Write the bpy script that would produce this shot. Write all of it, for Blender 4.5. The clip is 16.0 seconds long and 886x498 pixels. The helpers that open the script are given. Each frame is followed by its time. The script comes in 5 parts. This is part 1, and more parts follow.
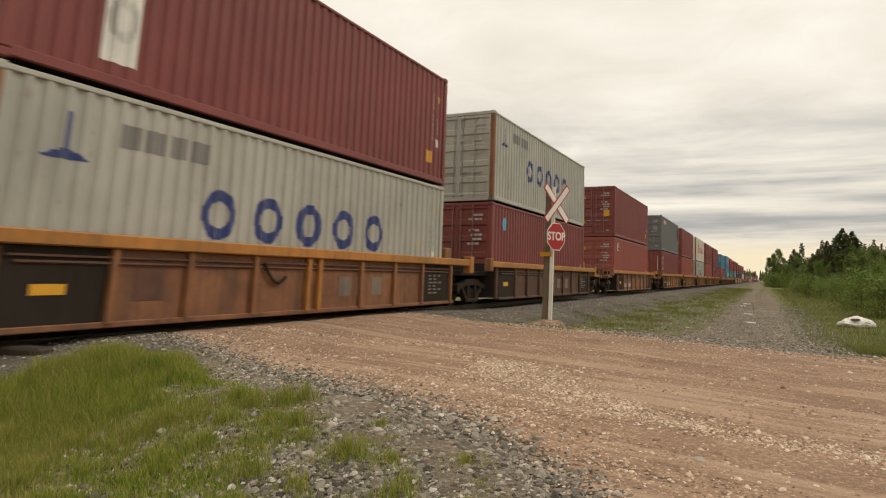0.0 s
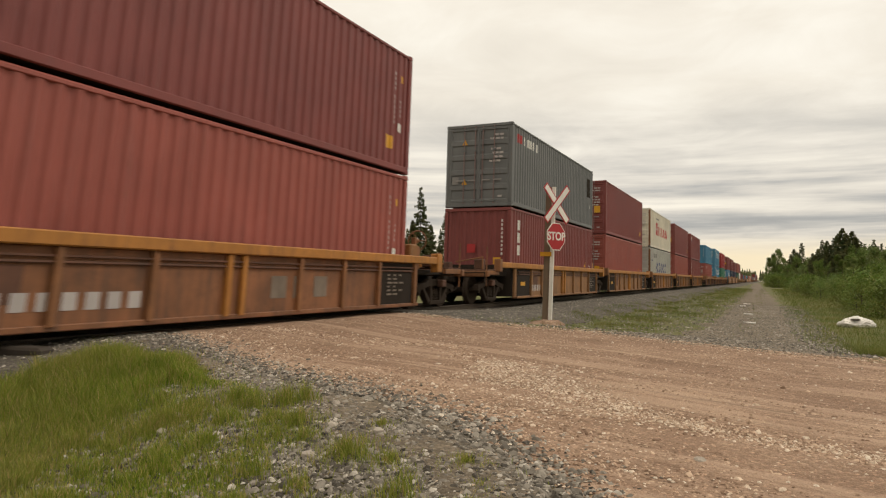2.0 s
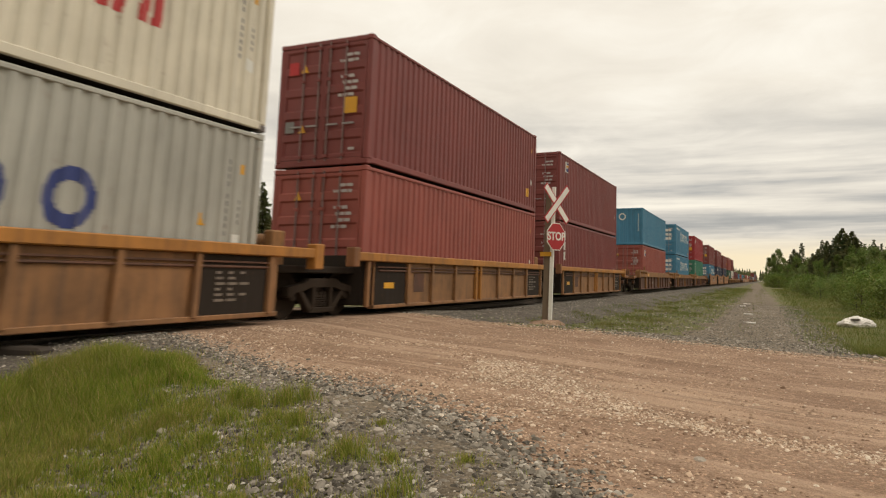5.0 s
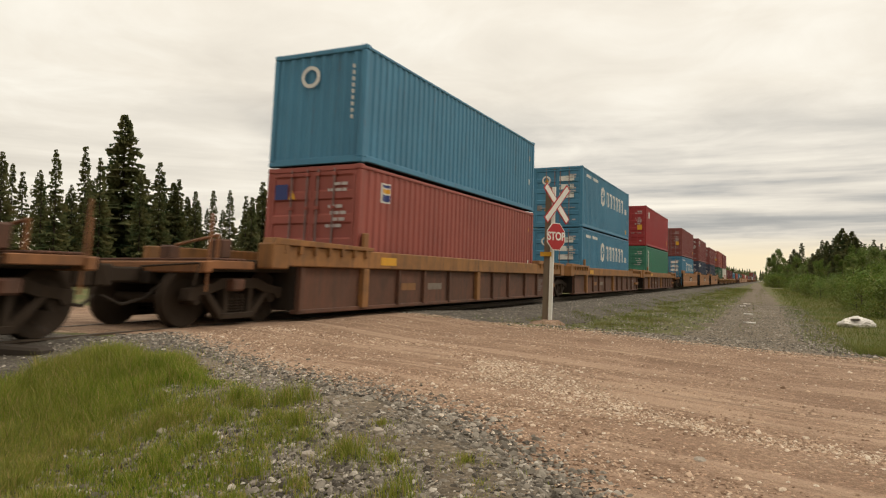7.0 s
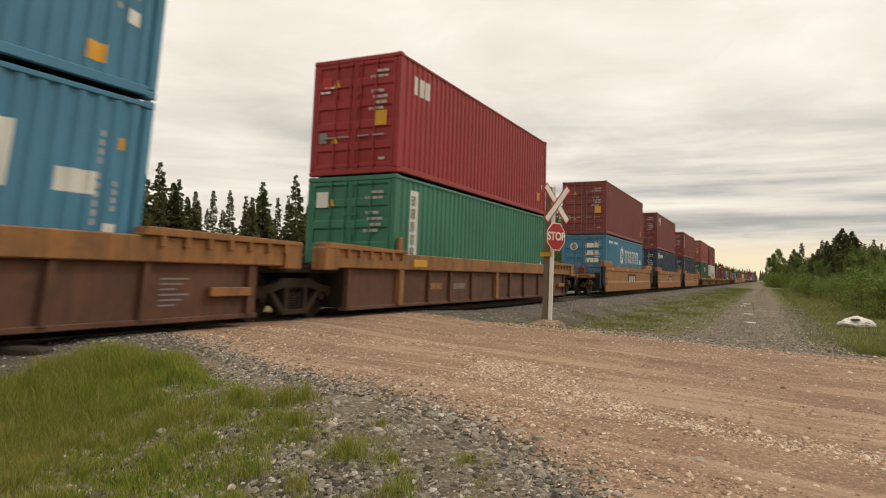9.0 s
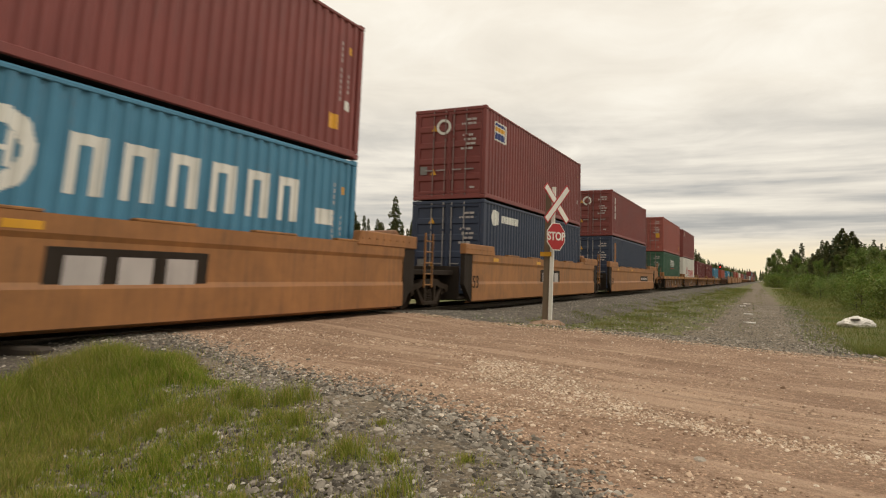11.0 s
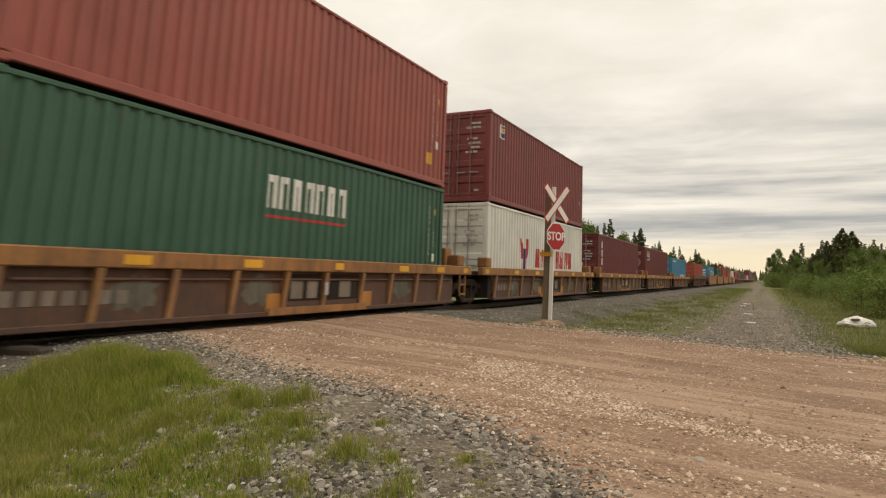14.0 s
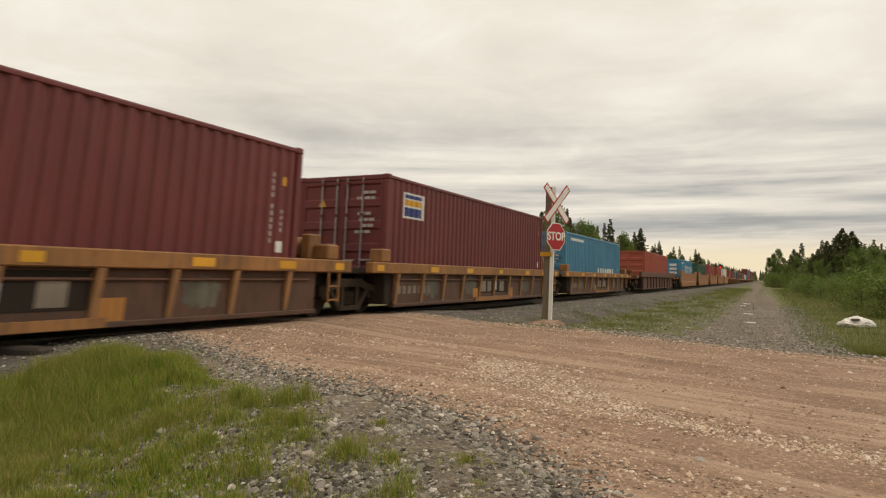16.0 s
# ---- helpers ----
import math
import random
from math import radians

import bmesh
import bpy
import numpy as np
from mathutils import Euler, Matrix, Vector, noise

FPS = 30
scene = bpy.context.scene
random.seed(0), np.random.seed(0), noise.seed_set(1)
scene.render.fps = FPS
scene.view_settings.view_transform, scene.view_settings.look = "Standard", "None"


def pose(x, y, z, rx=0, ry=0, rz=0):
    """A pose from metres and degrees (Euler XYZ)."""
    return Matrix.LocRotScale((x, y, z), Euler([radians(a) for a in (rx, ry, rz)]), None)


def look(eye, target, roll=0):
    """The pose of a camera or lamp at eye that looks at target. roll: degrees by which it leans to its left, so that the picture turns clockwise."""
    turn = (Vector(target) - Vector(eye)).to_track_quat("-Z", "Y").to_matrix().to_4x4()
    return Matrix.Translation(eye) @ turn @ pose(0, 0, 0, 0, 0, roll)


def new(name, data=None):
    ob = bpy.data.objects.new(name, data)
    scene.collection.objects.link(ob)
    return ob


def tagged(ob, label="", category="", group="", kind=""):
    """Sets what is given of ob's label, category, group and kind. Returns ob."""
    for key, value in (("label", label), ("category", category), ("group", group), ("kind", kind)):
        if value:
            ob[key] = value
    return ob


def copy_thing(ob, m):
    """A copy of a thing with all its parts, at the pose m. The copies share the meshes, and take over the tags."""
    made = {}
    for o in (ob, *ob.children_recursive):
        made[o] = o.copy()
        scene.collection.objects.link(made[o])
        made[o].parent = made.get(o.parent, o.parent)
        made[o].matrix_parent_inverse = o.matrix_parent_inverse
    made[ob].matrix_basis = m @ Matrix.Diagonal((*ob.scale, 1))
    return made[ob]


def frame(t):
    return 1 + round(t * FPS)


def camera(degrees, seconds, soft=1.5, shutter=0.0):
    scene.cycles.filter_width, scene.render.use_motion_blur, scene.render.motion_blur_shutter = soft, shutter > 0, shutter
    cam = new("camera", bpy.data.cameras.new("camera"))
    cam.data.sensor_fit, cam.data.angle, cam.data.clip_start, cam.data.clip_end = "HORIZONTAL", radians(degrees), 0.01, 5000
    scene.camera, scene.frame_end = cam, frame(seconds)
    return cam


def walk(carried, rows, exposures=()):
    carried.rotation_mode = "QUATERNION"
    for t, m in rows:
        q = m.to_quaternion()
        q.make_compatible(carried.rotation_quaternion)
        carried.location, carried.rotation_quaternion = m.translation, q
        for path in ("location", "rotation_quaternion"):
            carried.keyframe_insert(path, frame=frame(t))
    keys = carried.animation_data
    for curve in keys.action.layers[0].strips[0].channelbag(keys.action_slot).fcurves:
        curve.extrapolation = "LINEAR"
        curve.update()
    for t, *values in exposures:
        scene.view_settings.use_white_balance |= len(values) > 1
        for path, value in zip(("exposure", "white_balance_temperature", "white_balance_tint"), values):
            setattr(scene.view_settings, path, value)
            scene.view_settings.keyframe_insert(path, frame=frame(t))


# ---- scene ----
FOV = 64.503
cam = camera(FOV, 16.0, soft=1.2, shutter=1.36)
# the clip's sensor is read row by row, top row first, over about 1.2 frames
scene.cycles.rolling_shutter_type = "TOP"
scene.cycles.rolling_shutter_duration = 0.11
EYE = Vector((8.970, 0.0, 0.814))
YAW, PITCH, ROLL = radians(24.693), radians(2.290), 0.656
AIM = EYE + 10 * Vector((-math.sin(YAW) * math.cos(PITCH), math.cos(YAW) * math.cos(PITCH), math.sin(PITCH)))
STAND = look(EYE, AIM, ROLL)
SPEED = 18.797  # m/s, towards -y
END = 16.0
walk(cam, [(0.0, STAND), (END, STAND)], [(0.0, 0.0), (14.6, 0.0), (END, -0.10)])


# ---- world and light ----
def ramp(nt, stops, fac=None):
    r = nt.nodes.new("ShaderNodeValToRGB")
    els = r.color_ramp.elements
    while len(els) < len(stops):
        els.new(0.5)
    for e, (p, c) in zip(els, stops):
        e.position = p
        e.color = (*c, 1) if len(c) == 3 else c
    if fac is not None:
        nt.links.new(fac, r.inputs[0])
    return r


def maths(nt, op, a, b=None, clamp=False):
    m = nt.nodes.new("ShaderNodeMath")
    m.operation, m.use_clamp = op, clamp
    for i, val in enumerate((a, b)):
        if val is None:
            continue
        if isinstance(val, (int, float)):
            m.inputs[i].default_value = val
        else:
            nt.links.new(val, m.inputs[i])
    return m.outputs[0]


def mix(nt, fac, a, b, how="MIX"):
    m = nt.nodes.new("ShaderNodeMix")
    m.data_type, m.blend_type = "RGBA", how
    for sock, val in ((m.inputs[0], fac), (m.inputs[6], a), (m.inputs[7], b)):
        if isinstance(val, (int, float)):
            sock.default_value = val
        elif isinstance(val, tuple):
            sock.default_value = (*val, 1)
        else:
            nt.links.new(val, sock)
    return m.outputs[2]


def noise_tex(nt, vec, scale, detail=4.0, rough=0.55, dist=0.0):
    n = nt.nodes.new("ShaderNodeTexNoise")
    n.inputs["Scale"].default_value, n.inputs["Detail"].default_value = scale, detail
    n.inputs["Roughness"].default_value, n.inputs["Distortion"].default_value = rough, dist
    if vec is not None:
        nt.links.new(vec, n.inputs["Vector"])
    return n.outputs["Fac"]


def make_world():
    w = bpy.data.worlds.new("sky")
    scene.world = w
    w.use_nodes = True
    nt = w.node_tree
    nt.nodes.clear()
    out = nt.nodes.new("ShaderNodeOutputWorld")
    bg = nt.nodes.new("ShaderNodeBackground")
    sky = nt.nodes.new("ShaderNodeTexSky")
    sky.sky_type, sky.sun_disc = "NISHITA", False
    sky.sun_elevation, sky.sun_rotation = radians(47), radians(46)
    sky.air_density, sky.dust_density = 1.0, 2.0
    coord = nt.nodes.new("ShaderNodeTexCoord")
    sep = nt.nodes.new("ShaderNodeSeparateXYZ")
    nt.links.new(coord.outputs["Generated"], sep.inputs[0])
    up = maths(nt, "MAXIMUM", sep.outputs[2], 0.0)
    den = maths(nt, "ADD", up, 0.07)
    px = maths(nt, "DIVIDE", sep.outputs[0], den)
    py = maths(nt, "DIVIDE", sep.outputs[1], den)
    comb = nt.nodes.new("ShaderNodeCombineXYZ")
    nt.links.new(px, comb.inputs[0])
    nt.links.new(py, comb.inputs[1])
    big = noise_tex(nt, comb.outputs[0], 0.55, 5, 0.55, 0.3)
    fine = noise_tex(nt, comb.outputs[0], 1.7, 6, 0.6, 0.6)
    cloud = maths(nt, "ADD", maths(nt, "MULTIPLY", big, 0.62), maths(nt, "MULTIPLY", fine, 0.38))
    # long thin bands low over the horizon
    lie = nt.nodes.new("ShaderNodeMapping")
    lie.inputs["Scale"].default_value = (1.6, 1.6, 30.0)
    nt.links.new(coord.outputs["Generated"], lie.inputs["Vector"])
    bandn = noise_tex(nt, lie.outputs[0], 1.0, 5, 0.55, 0.15)
    lowband = ramp(nt, [(0.13, (1, 1, 1)), (0.24, (0, 0, 0))], up)
    bandw = maths(nt, "MULTIPLY", lowband.outputs[0], 0.70)
    cloud = maths(nt, "ADD", cloud, maths(nt, "MULTIPLY", maths(nt, "SUBTRACT", bandn, cloud), bandw))
    # the cloud sheet is thicker, with grey undersides, towards the horizon, and parts just above it
    dark = ramp(nt, [(0.36, (0.28, 0.285, 0.295)), (0.45, (0.42, 0.42, 0.415)), (0.54, (0.68, 0.645, 0.59)), (0.64, (0.92, 0.87, 0.77))], cloud)
    pale = ramp(nt, [(0.34, (0.73, 0.68, 0.60)), (0.5, (0.86, 0.81, 0.72)), (0.66, (0.99, 0.96, 0.88))], cloud)
    bank = ramp(nt, [(0.20, (1, 1, 1)), (0.36, (0, 0, 0))], maths(nt, "ADD", sep.outputs[0], 0.85))
    hgt = ramp(nt, [(0.13, (0, 0, 0)), (0.25, (1, 1, 1))], up)
    low = ramp(nt, [(0.030, (1, 1, 1)), (0.060, (0, 0, 0))], up)
    clear = maths(nt, "MAXIMUM", hgt.outputs[0], maths(nt, "MULTIPLY", bank.outputs[0], 0.85))
    col = mix(nt, clear, dark.outputs[0], pale.outputs[0])
    col = mix(nt, low.outputs[0], col, (0.90, 0.78, 0.56))
    skyc = mix(nt, 1.0, sky.outputs[0], (0.10, 0.10, 0.10), "MULTIPLY")
    col = mix(nt, 0.06, col, skyc)
    # an overcast dome is brightest overhead
    lift = ramp(nt, [(0.30, (1.10, 1.075, 1.03)), (0.85, (1.45, 1.41, 1.34))], up)
    col = mix(nt, 1.0, col, lift.outputs[0], "MULTIPLY")
    nt.links.new(col, bg.inputs[0])
    bg.inputs[1].default_value = 1.0
    nt.links.new(bg.outputs[0], out.inputs[0])


make_world()
sun = new("sun", bpy.data.lights.new("sun", "SUN"))
sun.data.energy, sun.data.angle, sun.data.color = 1.15, radians(14), (1.0, 0.93, 0.82)
sun.matrix_world = look((42, 40, 62), (0, 0, 0))


# ---- materials ----
def base(name, rough=0.6, metal=0.0):
    m = bpy.data.materials.new(name)
    m.use_nodes = True
    nt = m.node_tree
    b = nt.nodes["Principled BSDF"]
    b.inputs["Roughness"].default_value, b.inputs["Metallic"].default_value = rough, metal
    return m, nt, b


def coords(nt, which="Object"):
    return nt.nodes.new("ShaderNodeTexCoord").outputs[which]


def scaled(nt, vec, s):
    m = nt.nodes.new("ShaderNodeMapping")
    m.inputs["Scale"].default_value = s
    nt.links.new(vec, m.inputs["Vector"])
    return m.outputs[0]


def bump(nt, b, height, strength=0.3, distance=0.01):
    n = nt.nodes.new("ShaderNodeBump")
    n.inputs["Strength"].default_value, n.inputs["Distance"].default_value = strength, distance
    nt.links.new(height, n.inputs["Height"])
    nt.links.new(n.outputs[0], b.inputs["Normal"])


def paint(name, col, rough=0.5, rust=0.25, dirt=0.25, metal=0.0, rustcol=(0.16, 0.062, 0.025), grime=0.0):
    """Weathered paint: blotches, streaks that run down, rust flecks."""
    m, nt, b = base(name, rough, metal)
    v = coords(nt)
    rnd = nt.nodes.new("ShaderNodeObjectInfo").outputs["Random"]
    off = nt.nodes.new("ShaderNodeVectorMath")
    off.operation = "ADD"
    nt.links.new(v, off.inputs[0])
    sc = nt.nodes.new("ShaderNodeVectorMath")
    sc.operation = "SCALE"
    sc.inputs[0].default_value = (37.0, 91.0, 13.0)
    nt.links.new(rnd, sc.inputs["Scale"])
    nt.links.new(sc.outputs[0], off.inputs[1])
    v = off.outputs[0]
    blot = noise_tex(nt, v, 0.7, 5, 0.6)
    streak = noise_tex(nt, scaled(nt, v, (6, 6, 0.35)), 1.6, 5, 0.6)
    fleck = noise_tex(nt, v, 5.0, 8, 0.7)
    dk = tuple(c * 0.62 for c in col)
    lt = tuple(min(1, c * 1.14 + 0.012) for c in col)
    c1 = mix(nt, ramp(nt, [(0.3, (0, 0, 0)), (0.7, (1, 1, 1))], blot).outputs[0], dk, lt)
    c1 = mix(nt, 0.5, col, c1)
    dirtf = maths(nt, "MULTIPLY", ramp(nt, [(0.52, (0, 0, 0)), (0.75, (1, 1, 1))], streak).outputs[0], dirt)
    c2 = mix(nt, dirtf, c1, tuple(0.45 * c + 0.035 for c in col))
    rf = maths(nt, "MULTIPLY", ramp(nt, [(0.60, (0, 0, 0)), (0.70, (1, 1, 1))], maths(nt, "ADD", maths(nt, "MULTIPLY", fleck, 0.6), maths(nt, "MULTIPLY", streak, 0.42))).outputs[0], rust)
    c3 = mix(nt, rf, c2, rustcol)
    if grime:
        gn = maths(nt, "ADD", maths(nt, "MULTIPLY", noise_tex(nt, v, 1.6, 7, 0.7, 0.4), 0.65), maths(nt, "MULTIPLY", streak, 0.35))
        gf = maths(nt, "MULTIPLY", ramp(nt, [(0.40, (0, 0, 0)), (0.66, (1, 1, 1))], gn).outputs[0], grime)
        c3 = mix(nt, gf, c3, (0.034, 0.024, 0.017))
    nt.links.new(c3, b.inputs["Base Color"])
    rr = maths(nt, "ADD", maths(nt, "MULTIPLY", blot, 0.25), rough - 0.1)
    nt.links.new(rr, b.inputs["Roughness"])
    bump(nt, b, maths(nt, "ADD", fleck, maths(nt, "MULTIPLY", blot, 0.6)), 0.12, 0.02)
    b.inputs["Specular IOR Level"].default_value = 0.3 if rough < 0.8 else 0.12
    return m


COLORS = {
    "maroon": (0.190, 0.046, 0.040), "brick": (0.285, 0.074, 0.056), "dark_maroon": (0.135, 0.027, 0.026),
    "grey": (0.385, 0.375, 0.33), "cream": (0.62, 0.57, 0.46), "white": (0.66, 0.64, 0.58),
    "blue": (0.058, 0.195, 0.305), "sky_blue": (0.052, 0.215, 0.345), "navy": (0.031, 0.042, 0.074),
    "green": (0.042, 0.175, 0.110), "dark_green": (0.034, 0.090, 0.054), "red": (0.290, 0.026, 0.028),
    "slate": (0.135, 0.138, 0.136), "orange_red": (0.330, 0.070, 0.040),
}
WORDS = {"maroon": "maroon", "brick": "brick-red", "dark_maroon": "dark maroon", "grey": "pale grey", "cream": "cream", "white": "off-white",
         "blue": "blue", "sky_blue": "bright blue", "navy": "navy blue", "green": "green", "dark_green": "dark green", "red": "red",
         "slate": "slate grey", "orange_red": "orange-red"}
BOX = {k: paint("container_paint_" + k, c, 0.5, 0.55 if k in ("grey", "cream") else 0.35, 0.4) for k, c in COLORS.items()}
M_ORANGE = paint("wagon_orange", (0.44, 0.185, 0.036), 0.55, 0.7, 0.5, grime=0.45)
M_TAN = paint("wagon_tan_side", (0.34, 0.148, 0.050), 0.55, 0.5, 0.5, grime=0.40)
M_RIB = paint("wagon_rib_brown", (0.275, 0.116, 0.044), 0.6, 0.8, 0.5, grime=0.55)
M_PANEL = paint("wagon_panel_brown", (0.245, 0.103, 0.046), 0.62, 0.8, 0.7, grime=0.7)
M_BROWN = paint("wagon_dark_brown", (0.135, 0.058, 0.034), 0.7, 0.8, 0.6, grime=0.75)
M_DULL = paint("wagon_dull_orange", (0.31, 0.140, 0.043), 0.6, 0.8, 0.7, grime=0.6)
M_TANPANEL = paint("wagon_tan_panel", (0.30, 0.145, 0.058), 0.6, 0.8, 0.6, grime=0.55)
M_DPANEL = paint("wagon_rusty_panel", (0.105, 0.050, 0.030), 0.65, 0.8, 0.6, grime=0.7)
M_DRIB = paint("wagon_rusty_rib", (0.31, 0.155, 0.062), 0.65, 0.9, 0.6, grime=0.55)
M_BLACK = paint("wagon_black", (0.026, 0.019, 0.014), 0.85, 0.4, 0.4, grime=0.3)
M_STEEL = paint("bogie_steel", (0.034, 0.023, 0.015), 0.85, 0.4, 0.4, grime=0.3)
M_TREAD = paint("wheel_tread", (0.30, 0.28, 0.26), 0.32, 0.1, 0.3, 0.9)
M_RUST = paint("rusted_post", (0.24, 0.105, 0.045), 0.7, 0.8, 0.5, grime=0.4)
M_CAST = paint("casting_grey", (0.12, 0.10, 0.09), 0.5, 0.6, 0.4)
M_ROD = paint("galvanised_rod", (0.30, 0.28, 0.27), 0.45, 0.3, 0.3, 0.4)
M_RODRED = paint("worn_rod", (0.20, 0.13, 0.12), 0.45, 0.4, 0.4)
M_YELLOW = paint("yellow_reflector", (0.62, 0.31, 0.02), 0.4, 0.1, 0.4)
M_WHITE = paint("white_marking", (0.66, 0.65, 0.60), 0.5, 0.05, 0.25)
M_BLUEMARK = paint("blue_marking", (0.030, 0.045, 0.165), 0.5, 0.0, 0.2)
M_REDMARK = paint("red_marking", (0.42, 0.03, 0.03), 0.5, 0.0, 0.2)
M_GREYMARK = paint("grey_marking", (0.20, 0.19, 0.18), 0.5, 0.0, 0.3)
M_CYAN = paint("light_blue_marking", (0.10, 0.36, 0.56), 0.5, 0.0, 0.2)
M_FADED = paint("worn_stencil", (0.22, 0.175, 0.135), 0.6, 0.4, 0.6, grime=0.5)
M_SPRAY = paint("faded_spray", (0.115, 0.105, 0.075), 0.6, 0.7, 0.7, grime=0.75)
M_PRINT = paint("faded_print", (0.42, 0.38, 0.36), 0.5, 0.1, 0.4)
MARK = {"print": M_PRINT, "white": M_WHITE, "blue": M_BLUEMARK, "red": M_REDMARK, "grey": M_GREYMARK, "yellow": M_YELLOW, "cyan": M_CYAN, "orange": M_ORANGE, "black": M_BLACK}


def ground_mat(name, stops, big, fine, rough=0.95, strength=0.6, dist=0.03, speck=None, tracks=False):
    m, nt, b = base(name, rough)
    v = coords(nt)
    n1, n2 = noise_tex(nt, v, big, 5, 0.6), noise_tex(nt, v, fine, 4, 0.65)
    f = maths(nt, "ADD", maths(nt, "MULTIPLY", n1, 0.55), maths(nt, "MULTIPLY", n2, 0.45))
    c = ramp(nt, stops, f).outputs[0]
    if speck:
        vo = nt.nodes.new("ShaderNodeTexVoronoi")
        vo.inputs["Scale"].default_value = speck[0]
        nt.links.new(v, vo.inputs["Vector"])
        bw = nt.nodes.new("ShaderNodeSeparateColor")
        nt.links.new(vo.outputs["Color"], bw.inputs[0])
        sf = ramp(nt, [(0.5, (0.45, 0.45, 0.45)), (0.97, (1.0, 1.0, 1.0)), (1.0, (1.7, 1.65, 1.6))], bw.outputs[0]).outputs[0]
        c = mix(nt, speck[1], c, sf, "MULTIPLY")
        bump(nt, b, maths(nt, "ADD", n2, maths(nt, "MULTIPLY", vo.outputs["Distance"], -0.8)), strength, dist)
    else:
        bump(nt, b, n2, strength, dist)
    if tracks:
        # tyre tracks run along the road, which turns a little as it leaves the rails
        rot = nt.nodes.new("ShaderNodeMapping")
        rot.inputs["Rotation"].default_value = (0, 0, radians(16))
        nt.links.new(v, rot.inputs["Vector"])
        t = noise_tex(nt, scaled(nt, rot.outputs[0], (0.10, 2.4, 1)), 1.0, 5, 0.62, 0.15)
        t2 = noise_tex(nt, scaled(nt, rot.outputs[0], (0.22, 7.0, 1)), 1.0, 4, 0.6, 0.2)
        packed = ramp(nt, [(0.50, (0, 0, 0)), (0.62, (1, 1, 1))], t).outputs[0]
        rut = ramp(nt, [(0.58, (0, 0, 0)), (0.70, (1, 1, 1))], t2).outputs[0]
        c = mix(nt, maths(nt, "MULTIPLY", packed, 0.6), c, (0.475, 0.335, 0.235))
        c = mix(nt, maths(nt, "MULTIPLY", rut, 0.55), c, (0.17, 0.115, 0.078))
    nt.links.new(c, b.inputs["Base Color"])
    b.inputs["Specular IOR Level"].default_value = 0.2
    return m


M_GROUND = ground_mat("grassy_soil", [(0.3, (0.060, 0.075, 0.020)), (0.46, (0.100, 0.108, 0.034)), (0.58, (0.150, 0.128, 0.058)), (0.72, (0.22, 0.175, 0.105))], 0.35, 9)
M_ROAD = ground_mat("gravel_road", [(0.32, (0.22, 0.132, 0.085)), (0.5, (0.365, 0.236, 0.158)), (0.66, (0.52, 0.360, 0.245))], 0.9, 26, speck=(55, 0.6), tracks=True)
M_PATH = ground_mat("grey_gravel", [(0.3, (0.12, 0.095, 0.066)), (0.5, (0.215, 0.172, 0.124)), (0.7, (0.34, 0.28, 0.21))], 0.8, 22, speck=(34, 0.6))
M_BALLAST = ground_mat("ballast", [(0.3, (0.088, 0.075, 0.060)), (0.5, (0.158, 0.138, 0.112)), (0.7, (0.26, 0.228, 0.188))], 1.2, 16, speck=(20, 0.75), dist=0.05)


def island_mat(name, stops, rough=0.85, trans=0.0, sheen_v=None):
    """Many small pieces in one mesh, each with its own tone."""
    m, nt, b = base(name, rough)
    g = nt.nodes.new("ShaderNodeNewGeometry").outputs["Random Per Island"]
    c = ramp(nt, stops, g).outputs[0]
    n = noise_tex(nt, coords(nt), 0.5 if trans else 30.0, 3, 0.6)
    c = mix(nt, 0.5, c, mix(nt, n, (0.35, 0.35, 0.35), (1.5, 1.5, 1.5)), "MULTIPLY") if not trans else mix(nt, ramp(nt, [(0.35, (0, 0, 0)), (0.65, (1, 1, 1))], n).outputs[0], c, mix(nt, 0.36, c, (0.36, 0.265, 0.105)))
    nt.links.new(c, b.inputs["Base Color"])
    b.inputs["Specular IOR Level"].default_value = 0.2
    if trans:
        t = nt.nodes.new("ShaderNodeBsdfTranslucent")
        nt.links.new(c, t.inputs[0])
        ms = nt.nodes.new("ShaderNodeMixShader")
        ms.inputs[0].default_value = trans
        nt.links.new(b.outputs[0], ms.inputs[1])
        nt.links.new(t.outputs[0], ms.inputs[2])
        nt.links.new(ms.outputs[0], nt.nodes["Material Output"].inputs[0])
    return m


M_STONE = island_mat("grey_stones", [(0.0, (0.055, 0.047, 0.038)), (0.5, (0.185, 0.162, 0.132)), (0.88, (0.32, 0.285, 0.235)), (1.0, (0.54, 0.49, 0.42))])
M_STONE_TAN = island_mat("tan_stones", [(0.0, (0.19, 0.118, 0.078)), (0.5, (0.42, 0.285, 0.195)), (0.85, (0.60, 0.44, 0.315)), (1.0, (0.74, 0.65, 0.53))])
M_STONE_PALE = island_mat("pale_stones", [(0.0, (0.28, 0.19, 0.13)), (0.5, (0.50, 0.38, 0.275)), (1.0, (0.76, 0.65, 0.52))])
M_GRASS = island_mat("grass_blades", [(0.0, (0.092, 0.172, 0.012)), (0.40, (0.200, 0.290, 0.022)), (0.72, (0.30, 0.335, 0.044)), (1.0, (0.52, 0.385, 0.17))], 0.6, 0.35)
M_VERGE = island_mat("verge_blades", [(0.0, (0.088, 0.128, 0.020)), (0.55, (0.115, 0.165, 0.028)), (0.85, (0.150, 0.180, 0.042)), (1.0, (0.20, 0.18, 0.075))], 0.7, 0.25)
